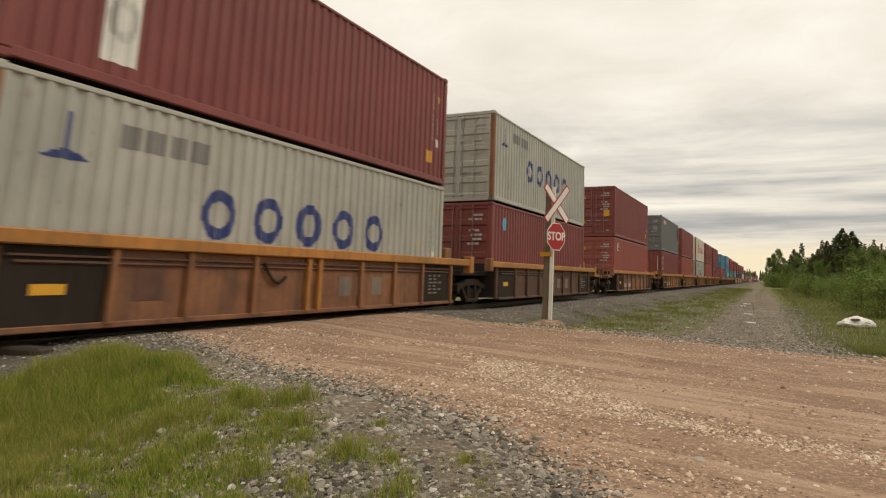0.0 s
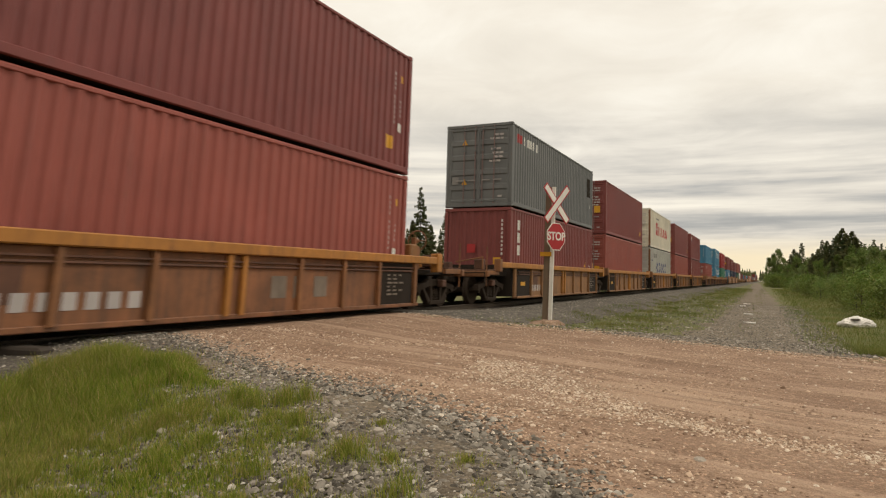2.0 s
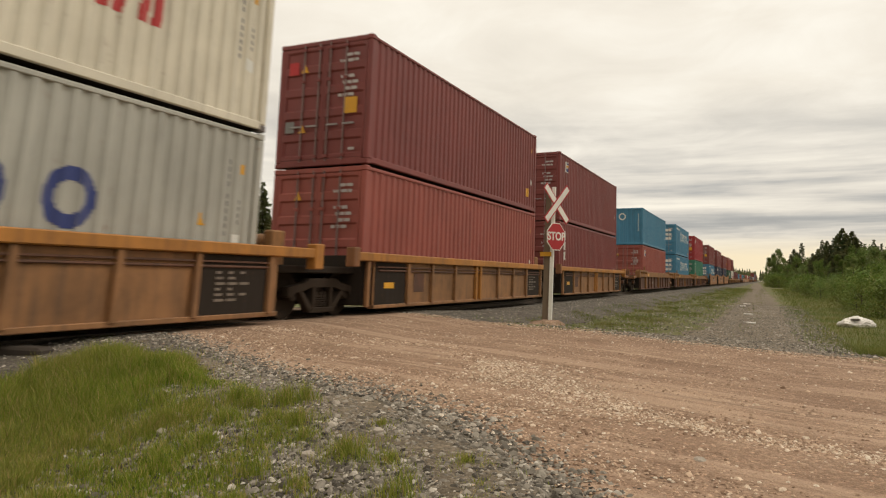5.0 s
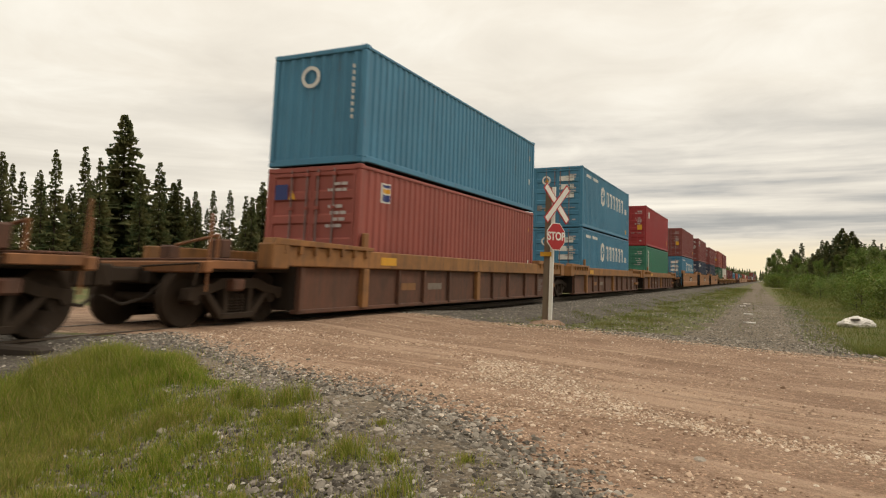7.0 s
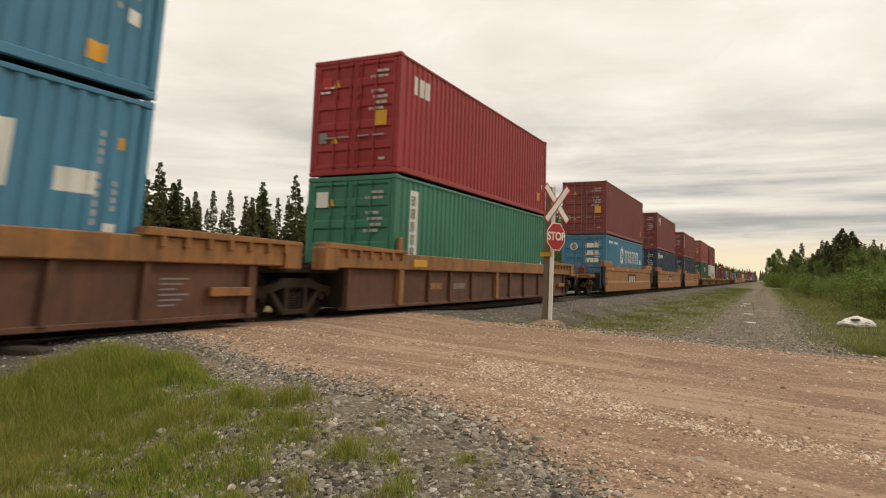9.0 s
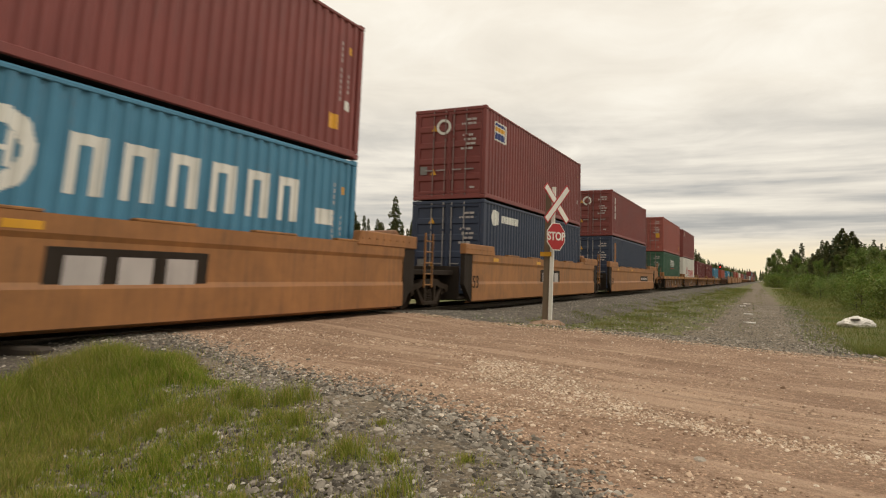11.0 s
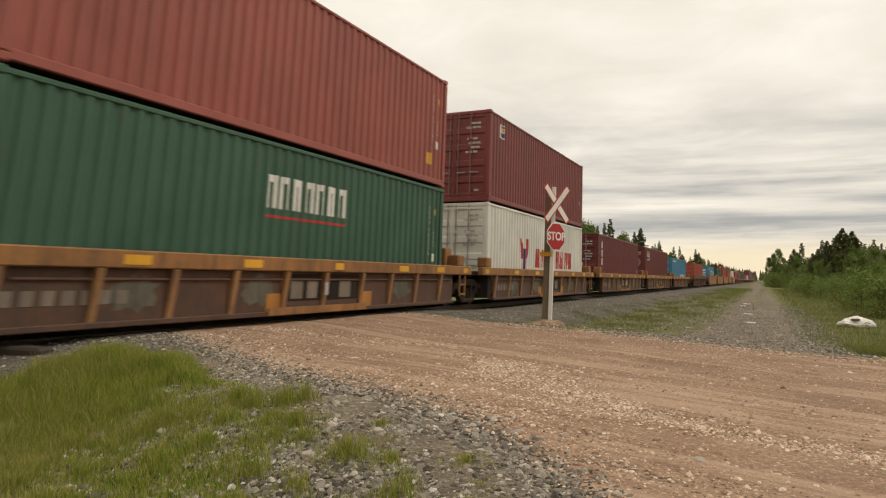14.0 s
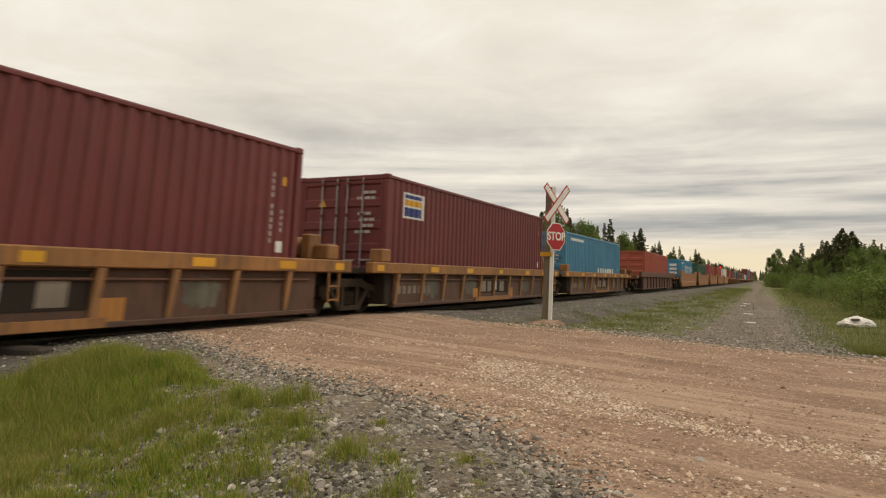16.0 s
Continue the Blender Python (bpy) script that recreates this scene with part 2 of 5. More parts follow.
M_SPRUCE = island_mat("spruce_needles", [(0.0, (0.022, 0.044, 0.018)), (0.6, (0.046, 0.078, 0.030)), (1.0, (0.080, 0.112, 0.046))], 0.8, 0.15)
M_LEAF = island_mat("poplar_leaves", [(0.0, (0.045, 0.095, 0.016)), (0.6, (0.085, 0.165, 0.028)), (1.0, (0.145, 0.225, 0.050))], 0.6, 0.3)
M_ROCK = paint("pale_rock", (0.40, 0.35, 0.29), 0.9, 0.1, 0.5)
M_WILLOW = island_mat("willow_leaves", [(0.0, (0.070, 0.125, 0.020)), (0.6, (0.125, 0.205, 0.036)), (1.0, (0.20, 0.27, 0.065))], 0.6, 0.3)
M_BARK = paint("bark", (0.085, 0.068, 0.052), 0.9, 0.0, 0.6)
M_WOOD = paint("weathered_wood", (0.185, 0.140, 0.098), 0.9, 0.05, 0.7, rustcol=(0.1, 0.08, 0.06))
M_TIE = paint("creosoted_wood", (0.060, 0.048, 0.038), 0.9, 0.0, 0.6)
M_POSTWHITE = paint("post_white", (0.78, 0.76, 0.70), 0.5, 0.1, 0.3)
M_SIGNRED = paint("sign_red", (0.42, 0.022, 0.026), 0.4, 0.0, 0.15)
M_RAIL = paint("rail_steel", (0.10, 0.075, 0.055), 0.5, 0.5, 0.4, 0.5)
M_PLASTIC = paint("white_plastic", (0.74, 0.70, 0.64), 0.5, 0.05, 0.35)


def glow(name, col, strength):
    m, nt, b = base(name, 0.3)
    b.inputs["Base Color"].default_value = (*col, 1)
    b.inputs["Emission Color"].default_value = (*col, 1)
    b.inputs["Emission Strength"].default_value = strength
    return m


M_LAMP = glow("red_lamp", (1.0, 0.03, 0.02), 4.0)

# ---- mesh helpers ----
CACHE = {}


def slab(bm, x0, x1, y0, y1, z0, z1):
    vs = [bm.verts.new((x, y, z)) for x in (x0, x1) for y in (y0, y1) for z in (z0, z1)]
    for f in ((0, 1, 3, 2), (4, 6, 7, 5), (0, 4, 5, 1), (2, 3, 7, 6), (0, 2, 6, 4), (1, 5, 7, 3)):
        bm.faces.new([vs[i] for i in f])
    return vs


def rod(bm, a, b, r, seg=8, r2=None):
    a, b = Vector(a), Vector(b)
    d = (b - a).normalized()
    s = d.orthogonal().normalized()
    t = d.cross(s)
    r2 = r if r2 is None else r2
    rings = []
    for p, rr in ((a, r), (b, r2)):
        rings.append([bm.verts.new(p + rr * (math.cos(q) * s + math.sin(q) * t)) for q in [2 * math.pi * i / seg for i in range(seg)]])
    for i in range(seg):
        j = (i + 1) % seg
        bm.faces.new((rings[0][i], rings[0][j], rings[1][j], rings[1][i]))
    bm.faces.new(rings[0][::-1])
    bm.faces.new(rings[1])


def prism(bm, pts, axis, a, b):
    """A polygon (list of 2D points) pushed from a to b along axis x, y or z."""
    def at(p, c):
        return {"x": (c, p[0], p[1]), "y": (p[0], c, p[1]), "z": (p[0], p[1], c)}[axis]
    lo = [bm.verts.new(at(p, a)) for p in pts]
    hi = [bm.verts.new(at(p, b)) for p in pts]
    n = len(pts)
    for i in range(n):
        bm.faces.new((lo[i], lo[(i + 1) % n], hi[(i + 1) % n], hi[i]))
    bm.faces.new(lo[::-1])
    bm.faces.new(hi)


def finish(name, bm, bevel=0.0):
    if bevel:
        bmesh.ops.bevel(bm, geom=bm.edges[:], offset=bevel, segments=1, affect="EDGES")
    bmesh.ops.recalc_face_normals(bm, faces=bm.faces[:])
    me = bpy.data.meshes.new(name)
    bm.to_mesh(me)
    bm.free()
    me.materials.append(None)
    return me


def cached(key, builder, bevel=0.0):
    if key not in CACHE:
        bm = bmesh.new()
        builder(bm)
        CACHE[key] = finish(str(key[0]), bm, bevel)
    return CACHE[key]


def put(name, me, mat, parent=None, at=(0, 0, 0), label=""):
    ob = new(name, me)
    ob.material_slots[0].link = "OBJECT"
    ob.material_slots[0].material = mat
    ob.location = at
    if parent is not None:
        ob.parent = parent
    if label:
        tagged(ob, label)
    return ob


def part(name, bm, material, parent, label="", bevel=0.0):
    return put(name, finish(name, bm, bevel), material, parent, label=label)


def boxpart(name, mat, parent, x0, x1, y0, y1, z0, z1, label="", bevel=0.012):
    sx, sy, sz = round(x1 - x0, 3), round(y1 - y0, 3), round(z1 - z0, 3)
    me = cached((name, sx, sy, sz), lambda bm: slab(bm, -sx / 2, sx / 2, -sy / 2, sy / 2, -sz / 2, sz / 2), min(bevel, 0.3 * min(sx, sy, sz)))
    return put(name, me, mat, parent, ((x0 + x1) / 2, (y0 + y1) / 2, (z0 + z1) / 2), label)


# ---- containers ----
HALF, LONG = 1.219, 12.192
PITCH_C, DEEP = 0.2785, 0.036


def wave(s):
    """Depth of the corrugation at s metres along a wall: 0 on the outer flat."""
    f = (s / PITCH_C) % 1.0
    if f < 0.30:
        return 0.0
    if f < 0.48:
        return DEEP * (f - 0.30) / 0.18
    if f < 0.82:
        return DEEP
    return DEEP * (1.0 - f) / 0.18


def corrugated(bm, length, z0, z1):
    """A wall in the plane x = 0, y from -length/2 to length/2, hollows towards -x."""
    ys, s = [], 0.0
    while s < length:
        for f in (0.0, 0.30, 0.48, 0.82):
            if s + f * PITCH_C < length:
                ys.append(s + f * PITCH_C)
        s += PITCH_C
    ys.append(length)
    cols = [(bm.verts.new((-wave(y), y - length / 2, z0)), bm.verts.new((-wave(y), y - length / 2, z1))) for y in ys]
    back = [(bm.verts.new((-0.06, y - length / 2, z0)), bm.verts.new((-0.06, y - length / 2, z1))) for y in (0, length)]
    for a, b in zip(cols, cols[1:]):
        bm.faces.new((a[0], b[0], b[1], a[1]))
    bm.faces.new((back[0][0], back[0][1], back[1][1], back[1][0]))


SIDE_LEN = LONG - 0.30


def side_x(y):
    """The outer face of a side wall at y in the container's space."""
    return HALF - 0.012 - wave(y + SIDE_LEN / 2)


def shape_test(kind, u, v):
    """Plain marks inside a unit cell."""
    if kind == "ring":
        r = math.hypot((u - 0.5) / 0.5, (v - 0.5) / 0.5)
        return 0.56 < r < 1.0
    if kind == "disc":
        return math.hypot(u - 0.5, v - 0.5) < 0.5
    if kind == "gate":
        return u < 0.30 or u > 0.70 or 0.42 < v < 0.58
    if kind == "arch":
        return u < 0.30 or u > 0.70 or v > 0.80
    if kind == "lean":
        return abs(u - 0.22 - 0.10 * v) < 0.17 or abs(u - 0.78 - 0.10 * (v - 1)) < 0.17
    if kind == "bar":
        return 0.33 < u < 0.67
    if kind == "wedge":
        return v < 1.0 - abs(u - 0.5) * 2
    if kind == "vee":
        return abs(abs(u - 0.5) - 0.42 * v) < 0.14 if v > 0.4 else abs(u - 0.5) < 0.14
    if kind == "steps":
        return (v > 0.8 or v < 0.2 or 0.4 < v < 0.6) or (u < 0.28 and v > 0.5) or (u > 0.72 and v < 0.5)
    return True


def mark_side(box, kind, color, y0, z0, w, h, name="marking", cell=0.03):
    """A mark painted on the near long side; it follows the corrugation."""
    bm = bmesh.new()
    nu, nv = max(2, round(w / cell)), max(2, round(h / cell))
    made = {}

    def vert(i, j):
        if (i, j) not in made:
            q = y0 + w * i / nu
            made[i, j] = bm.verts.new((side_x(q) + 0.004, q, z0 + h * j / nv))
        return made[i, j]
    for i in range(nu):
        for j in range(nv):
            if shape_test(kind, (i + 0.5) / nu, (j + 0.5) / nv):
                bm.faces.new((vert(i, j), vert(i + 1, j), vert(i + 1, j + 1), vert(i, j + 1)))
    return part(name, bm, MARK[color], box)


def letters(box, count, color, y0, z0, w, h, gap=0.38, upright=False, kind="block"):
    """A firm's name as a row of plain bars, one a character."""
    if upright:
        ch = h / count
        for k in range(count):
            mark_side(box, "block", color, y0, z0 + h - (k + 1) * ch + ch * gap / 2, w, ch * (1 - gap), "name_bar")
        return
    cw = w / count
    for k in range(count):
        mark_side(box, kind, color, y0 + k * cw + cw * gap / 2, z0, cw * (1 - gap), h, "name_bar")


def mark_end(box, color, x0, z0, w, h, rows=1, name="marking", kind="block"):
    """Marks on the end that faces -y."""
    y = -LONG / 2 - 0.006
    def build(bm):
        rh = h / rows
        for k in range(rows):
            zz = z0 + k * rh
            if kind == "block" and rows == 1:
                slab(bm, x0, x0 + w, y - 0.004, y, zz, zz + rh)
            elif kind == "block":
                # a line of print as short bars
                p = x0 + 0.1 * w * ((k * 3) % 4)
                while p < x0 + w * (0.75 + 0.25 * ((k * 7) % 3) / 2):
                    step = 0.045 + 0.05 * ((int(p * 100) + k) % 3)
                    slab(bm, p, p + step, y - 0.004, y, zz, zz + min(0.07, rh * 0.5))
                    p += step + 0.03
            elif kind == "wedge":
                prism(bm, [(x0, z0), (x0 + w, z0), (x0 + w / 2, z0 + h)], "y", y - 0.004, y)
            else:
                seg = 24
                cx, cz = x0 + w / 2, z0 + h / 2
                o = [[(cx + w / 2 * s * math.cos(q), y - 0.004, cz + h / 2 * s * math.sin(q)) for q in [2 * math.pi * i / seg for i in range(seg)]] for s in (1.0, 0.66)]
                vo, vi = [bm.verts.new(p) for p in o[0]], [bm.verts.new(p) for p in o[1]]
                for i in range(seg):
                    bm.faces.new((vo[i], vo[(i + 1) % seg], vi[(i + 1) % seg], vi[i]))
    me = cached(("end_mark", x0, z0, w, h, rows, kind), build)
    return put(name, me, MARK[color], box)


def patch_logo(box, y0, z0, w, h):
    mark_side(box, "block", "white", y0, z0, w, h, "logo_panel")
    for col, a, b, kind in (("blue", 0.08, 0.42, "block"), ("yellow", 0.5, 0.72, "block"), ("blue", 0.78, 0.92, "block")):
        bm = bmesh.new()
        ya, yb = y0 + 0.1 * w, y0 + 0.9 * w
        n = max(2, int((yb - ya) / 0.03))
        row = []
        for i in range(n + 1):
            p = ya + (yb - ya) * i / n
            row.append([bm.verts.new((side_x(p) + 0.007, p, z0 + t * h)) for t in (a, b)])
        for p, q in zip(row, row[1:]):
            bm.faces.new((p[0], q[0], q[1], p[1]))
        part("logo_stripe", bm, MARK[col], box)


def door_leaf(bm, w, h):
    """A door leaf in x 0..w, z 0..h, outer face at y = 0: one pressed sheet with five sunk panels."""
    prof, n = [(0.0, 0.0)], 5
    for k in range(n):
        za, zb = h * k / n, h * (k + 1) / n
        prof += [(0.0, za + 0.075), (0.034, za + 0.115), (0.034, zb - 0.115), (0.0, zb - 0.075)]
    prof += [(0.0, h), (0.06, h), (0.06, 0.0)]
    cols = [[bm.verts.new((x, p if 0.065 < x < w - 0.065 else min(p, 0.0) if p < 0.05 else p, q)) for p, q in prof] for x in (0.0, 0.06, 0.075, w - 0.075, w - 0.06, w)]
    for ca, cb in zip(cols, cols[1:]):
        for i in range(len(prof)):
            j = (i + 1) % len(prof)
            bm.faces.new((ca[i], cb[i], cb[j], ca[j]))
    bm.faces.new(cols[0])
    bm.faces.new(cols[-1][::-1])


def container(n, z, colour, height, end="door", marks=None, detail=2, label=""):
    """A 40-foot box; n is the y of its near end at the clip's start, z its base."""
    mat = BOX[colour]
    e = new("shipping_container")
    e.location = (0, n + LONG / 2, z)
    L2, h = LONG / 2, height
    tagged(e, label or ("%s corrugated steel shipping container, weathered" % WORDS[colour]), "shipping container", "containers on the train")
    side = cached(("side_wall", h), lambda bm: corrugated(bm, SIDE_LEN, 0.15, h - 0.08))
    put("side_wall", side, mat, e, (HALF - 0.012, 0, 0))
    w2 = put("side_wall", side, mat, e, (-HALF + 0.012, 0, 0))
    w2.rotation_euler = (0, 0, math.pi)
    endw = cached(("end_wall", h), lambda bm: corrugated(bm, 2 * HALF - 0.3, 0.15, h - 0.10))
    far = put("end_wall", endw, mat, e, (0, L2 - 0.03, 0))
    far.rotation_euler = (0, 0, math.pi / 2)
    boxpart("roof", mat, e, -HALF + 0.03, HALF - 0.03, -L2 + 0.05, L2 - 0.05, h - 0.05, h - 0.015)
    boxpart("floor_frame", M_BLACK, e, -HALF + 0.05, HALF - 0.05, -L2 + 0.05, L2 - 0.05, 0.03, 0.15)
    for s in (-1, 1):
        a, b = sorted((s * HALF, s * (HALF - 0.07)))
        boxpart("bottom_rail", mat, e, a, b, -L2 + 0.15, L2 - 0.15, 0.035, 0.17)
        boxpart("top_rail", mat, e, a, b, -L2 + 0.15, L2 - 0.15, h - 0.10, h - 0.035)
        for y in (-1, 1):
            c, d = sorted((y * L2, y * (L2 - 0.16)))
            a2, b2 = sorted((s * HALF, s * (HALF - 0.13)))
            boxpart("corner_post", M_RUST if colour in ("grey", "cream") and y < 0 else mat, e, a2, b2, c, d, 0.118, h - 0.118, bevel=0.02)
            if detail > 1:
                a3, b3 = sorted((s * (HALF + 0.004), s * (HALF - 0.162)))
                c, d = sorted((y * (L2 + 0.004), y * (L2 - 0.178)))
                boxpart("corner_casting", mat if h < 2 else M_CAST if colour in ("grey", "cream") else mat, e, a3, b3, c, d, 0, 0.118, bevel=0.02)
                boxpart("corner_casting", mat, e, a3, b3, c, d, h - 0.118, h, bevel=0.02)
    boxpart("end_sill", mat, e, -HALF + 0.13, HALF - 0.13, -L2, -L2 + 0.1, 0.01, 0.16)
    boxpart("end_header", mat, e, -HALF + 0.13, HALF - 0.13, -L2, -L2 + 0.1, h - 0.12, h - 0.01)
    if end == "door":
        w = HALF - 0.14
        leaf = cached(("door", h), lambda bm: door_leaf(bm, w, h - 0.30))
        for x0, rods in ((-w - 0.005, (0.50, 0.88)), (0.005, (0.13, 0.52))):
            d = put("door", leaf, mat, e, (x0, -L2 + 0.012, 0.17))
            if detail > 1:
                rodm = cached(("locking_rod", h), lambda bm: rod(bm, (0, 0, -0.06), (0, 0, h - 0.24), 0.021, 8))
                for rx in (rods[0] * w, rods[1] * w):
                    put("locking_rod", rodm, M_ROD if colour in ("grey", "cream", "white", "navy", "dark_maroon") else mat if colour in ("red", "green") else M_RODRED, d, (rx, -0.018, 0))
                    hm = cached(("handle",), lambda bm: slab(bm, -0.02, 0.28, -0.02, 0.02, -0.02, 0.02), 0.006)
                    put("handle", hm, M_ROD, d, (rx - 0.26 if x0 < 0 else rx, -0.03, 0.75))
                    bk = cached(("bracket",), lambda bm: slab(bm, -0.05, 0.05, -0.03, 0.012, -0.035, 0.035), 0.006)
                    for zz in (0.05, 0.62 * h, h - 0.36):
                        put("bracket", bk, mat, d, (rx, -0.016, zz))
        if detail > 1:
            mark_end(e, "print", 0.42, h - 0.58, 0.55, 0.26, 2)
            mark_end(e, "print", 0.40, h - 1.36, 0.52, 0.56, 4)
            mark_end(e, "yellow", -0.62, h - 0.72, 0.20, 0.20, 1, kind="wedge")
            mark_end(e, "yellow", -0.62, 0.78, 0.20, 0.20, 1, kind="wedge")
            mark_end(e, "grey", -0.98, 0.80, 0.24, 0.26, 1)
            mark_end(e, "print", 0.72, 0.32, 0.16, 0.06, 1)
    else:
        near = put("end_wall", endw, mat, e, (0, -L2 + 0.03, 0))
        near.rotation_euler = (0, 0, -math.pi / 2)
        if detail > 1:
            bm = bmesh.new()
            for k in range(9):
                slab(bm, 0.88, 0.93, -L2 - 0.002, -L2 + 0.03, h - 0.5 - k * 0.14, h - 0.42 - k * 0.14)
            part("marking", bm, M_WHITE, e)
    if detail > 1:
        # rows of identification marks near the far end of the side
        ink = "print" if colour not in ("grey", "cream", "white") else "grey"
        for k in range(10):
            mark_side(e, "block", ink, L2 - 0.80, h - 0.62 - k * 0.12 - (0.08 if k > 3 else 0), 0.075, 0.08)
        for k in range(4):
            mark_side(e, "block", ink, L2 - 0.52, h - 1.25 - k * 0.11, 0.07, 0.07)
        mark_side(e, "block", "white", L2 - 0.62, 0.95, 0.22, 0.20)
        mark_side(e, "block", "yellow", L2 - 0.52, h - 0.75, 0.12, 0.16)
    if marks:
        marks(e, h)
    return e


# ---- wagons ----
WHEEL_R = 0.44


def wheelset_mesh(bm):
    prof = [(0.0, 0.70), (0.10, 0.70), (0.10, 0.735), (0.30, 0.76), (0.36, 0.79), (0.40, 0.80), (WHEEL_R, 0.80), (WHEEL_R + 0.002, 0.70), (WHEEL_R + 0.028, 0.69), (WHEEL_R + 0.028, 0.66), (0.38, 0.66), (0.10, 0.67)]
    seg = 28
    for s in (-1, 1):
        rings = [[bm.verts.new((s * x, r * math.cos(2 * math.pi * i / seg), r * math.sin(2 * math.pi * i / seg))) for i in range(seg)] for r, x in prof[1:]]
        for a, b in zip(rings, rings[1:] + rings[:1]):
            for i in range(seg):
                bm.faces.new((a[i], a[(i + 1) % seg], b[(i + 1) % seg], b[i]))
        # bearing cap with three bolts
        rod(bm, (s * 0.9, 0, 0), (s * 1.03, 0, 0), 0.10, 12)
        for q in range(3):
            c, d = 0.06 * math.cos(q * 2.094), 0.06 * math.sin(q * 2.094)
            rod(bm, (s * 1.03, c, d), (s * 1.045, c, d), 0.016, 6)
    rod(bm, (-0.92, 0, 0), (0.92, 0, 0), 0.085, 12)


def side_frame_mesh(bm):
    """A cast bogie side frame, thickness along x, y along the track."""
    top = [(-1.12, 0.42), (-1.12, 0.60), (-0.62, 0.66), (-0.45, 0.76), (0.45, 0.76), (0.62, 0.66), (1.12, 0.60), (1.12, 0.42), (0.98, 0.40), (0.92, 0.50), (0.62, 0.52), (0.42, 0.60), (-0.42, 0.60), (-0.62, 0.52), (-0.92, 0.50), (-0.98, 0.40)]
    prism(bm, top, "x", -0.09, 0.09)
    for s in (-1, 1):
        prism(bm, [(s * 0.66, 0.54), (s * 0.80, 0.54), (s * 0.40, 0.10), (s * 0.26, 0.16)], "x", -0.08, 0.08)
        prism(bm, [(s * 0.22, 0.14), (s * 0.33, 0.14), (s * 0.35, 0.62), (s * 0.24, 0.62)], "x", -0.085, 0.085)
    prism(bm, [(-0.42, 0.10), (0.42, 0.10), (0.36, 0.20), (-0.36, 0.20)], "x", -0.11, 0.11)


def spring_mesh(bm):
    """One coil spring as a ribbed column."""
    prof = [(0.045, 0.20)]
    for k in range(5):
        zz = 0.215 + k * 0.044
        prof += [(0.050, zz), (0.068, zz + 0.008), (0.068, zz + 0.024), (0.050, zz + 0.032)]
    prof.append((0.045, 0.50))
    seg = 10
    rings = [[bm.verts.new((r * math.cos(q * 0.6283), r * math.sin(q * 0.6283), z)) for q in range(seg)] for r, z in prof]
    for a, b in zip(rings, rings[1:]):
        for i in range(seg):
            bm.faces.new((a[i], a[(i + 1) % seg], b[(i + 1) % seg], b[i]))
    bm.faces.new(rings[0][::-1])
    bm.faces.new(rings[-1])


def make_bogie(parent, y, big=True):
    b = put("bogie", cached(("bolster",), lambda bm: (slab(bm, -0.95, 0.95, -0.2, 0.2, 0.50, 0.72), slab(bm, -0.7, 0.7, -0.75, -0.65, 0.34, 0.46), slab(bm, -0.7, 0.7, 0.65, 0.75, 0.34, 0.46)), 0.02), M_STEEL, parent, (0, y, 0), "four-wheel cast steel bogie, rusty black")
    for s in (-1, 1):
        put("side_frame", cached(("side_frame",), side_frame_mesh, 0.012), M_STEEL, b, (s * 1.0, 0, 0))
        for yy in (-0.13, 0.0, 0.13) if big else (0.0,):
            put("spring", cached(("spring",), spring_mesh), M_STEEL, b, (s * 1.0, yy, 0))
    ws = []
    for yy in (-0.89, 0.89):
        w = put("wheelset", cached(("wheelset",), wheelset_mesh), M_STEEL, b, (0, yy, WHEEL_R))
        ws.append(w)
        if big:
            SPIN.append(w)
    return b


SPIN, TRAIN = [], []
RIBS = {
    "A": (0.0, 1.83, 3.14, 4.58, 6.05, 6.4, 7.9, 9.33, 10.72, 12.40),
    "B": (-2.1, 0.05, 1.6, 2.9, 4.4, 6.33, 7.65, 9.1, 10.8, 12.2, 14.3),
    "D": (0.3, 1.6, 2.85, 4.1, 5.4, 6.6, 7.92, 9.15, 10.4, 11.75),
}
SPEC = {
    # chord start, chord end, chord bottom, chord top, well start, well end (from the box's near and far end)
    "A": (-0.70, 1.60, 1.13, 1.31, 0.30, 0.45),
    "B": (-3.10, 3.30, 0.97, 1.33, -2.16, 2.35),
    "D": (-0.95, 1.50, 0.88, 1.12, 0.20, 0.45),
    "C": (-2.00, 2.30, 1.00, 1.50, -2.00, 2.30),
}
LOOKS = {
    "A": (M_ORANGE, M_PANEL, M_RIB, "orange and rust-brown well wagon with ribbed sides on rails"),
    "B": (M_DULL, M_BROWN, M_BROWN, "dark brown well wagon with dull orange top rail"),
    "C": (M_TAN, M_TAN, M_TAN, "smooth tan-orange well wagon with deep sides"),
    "D": (M_DULL, M_DPANEL, M_DRIB, "rusty brown well wagon with yellow reflector patches"),
    "E": (M_BROWN, M_BROWN, M_BROWN, "dark brown ribbed well wagon on rails"),
}


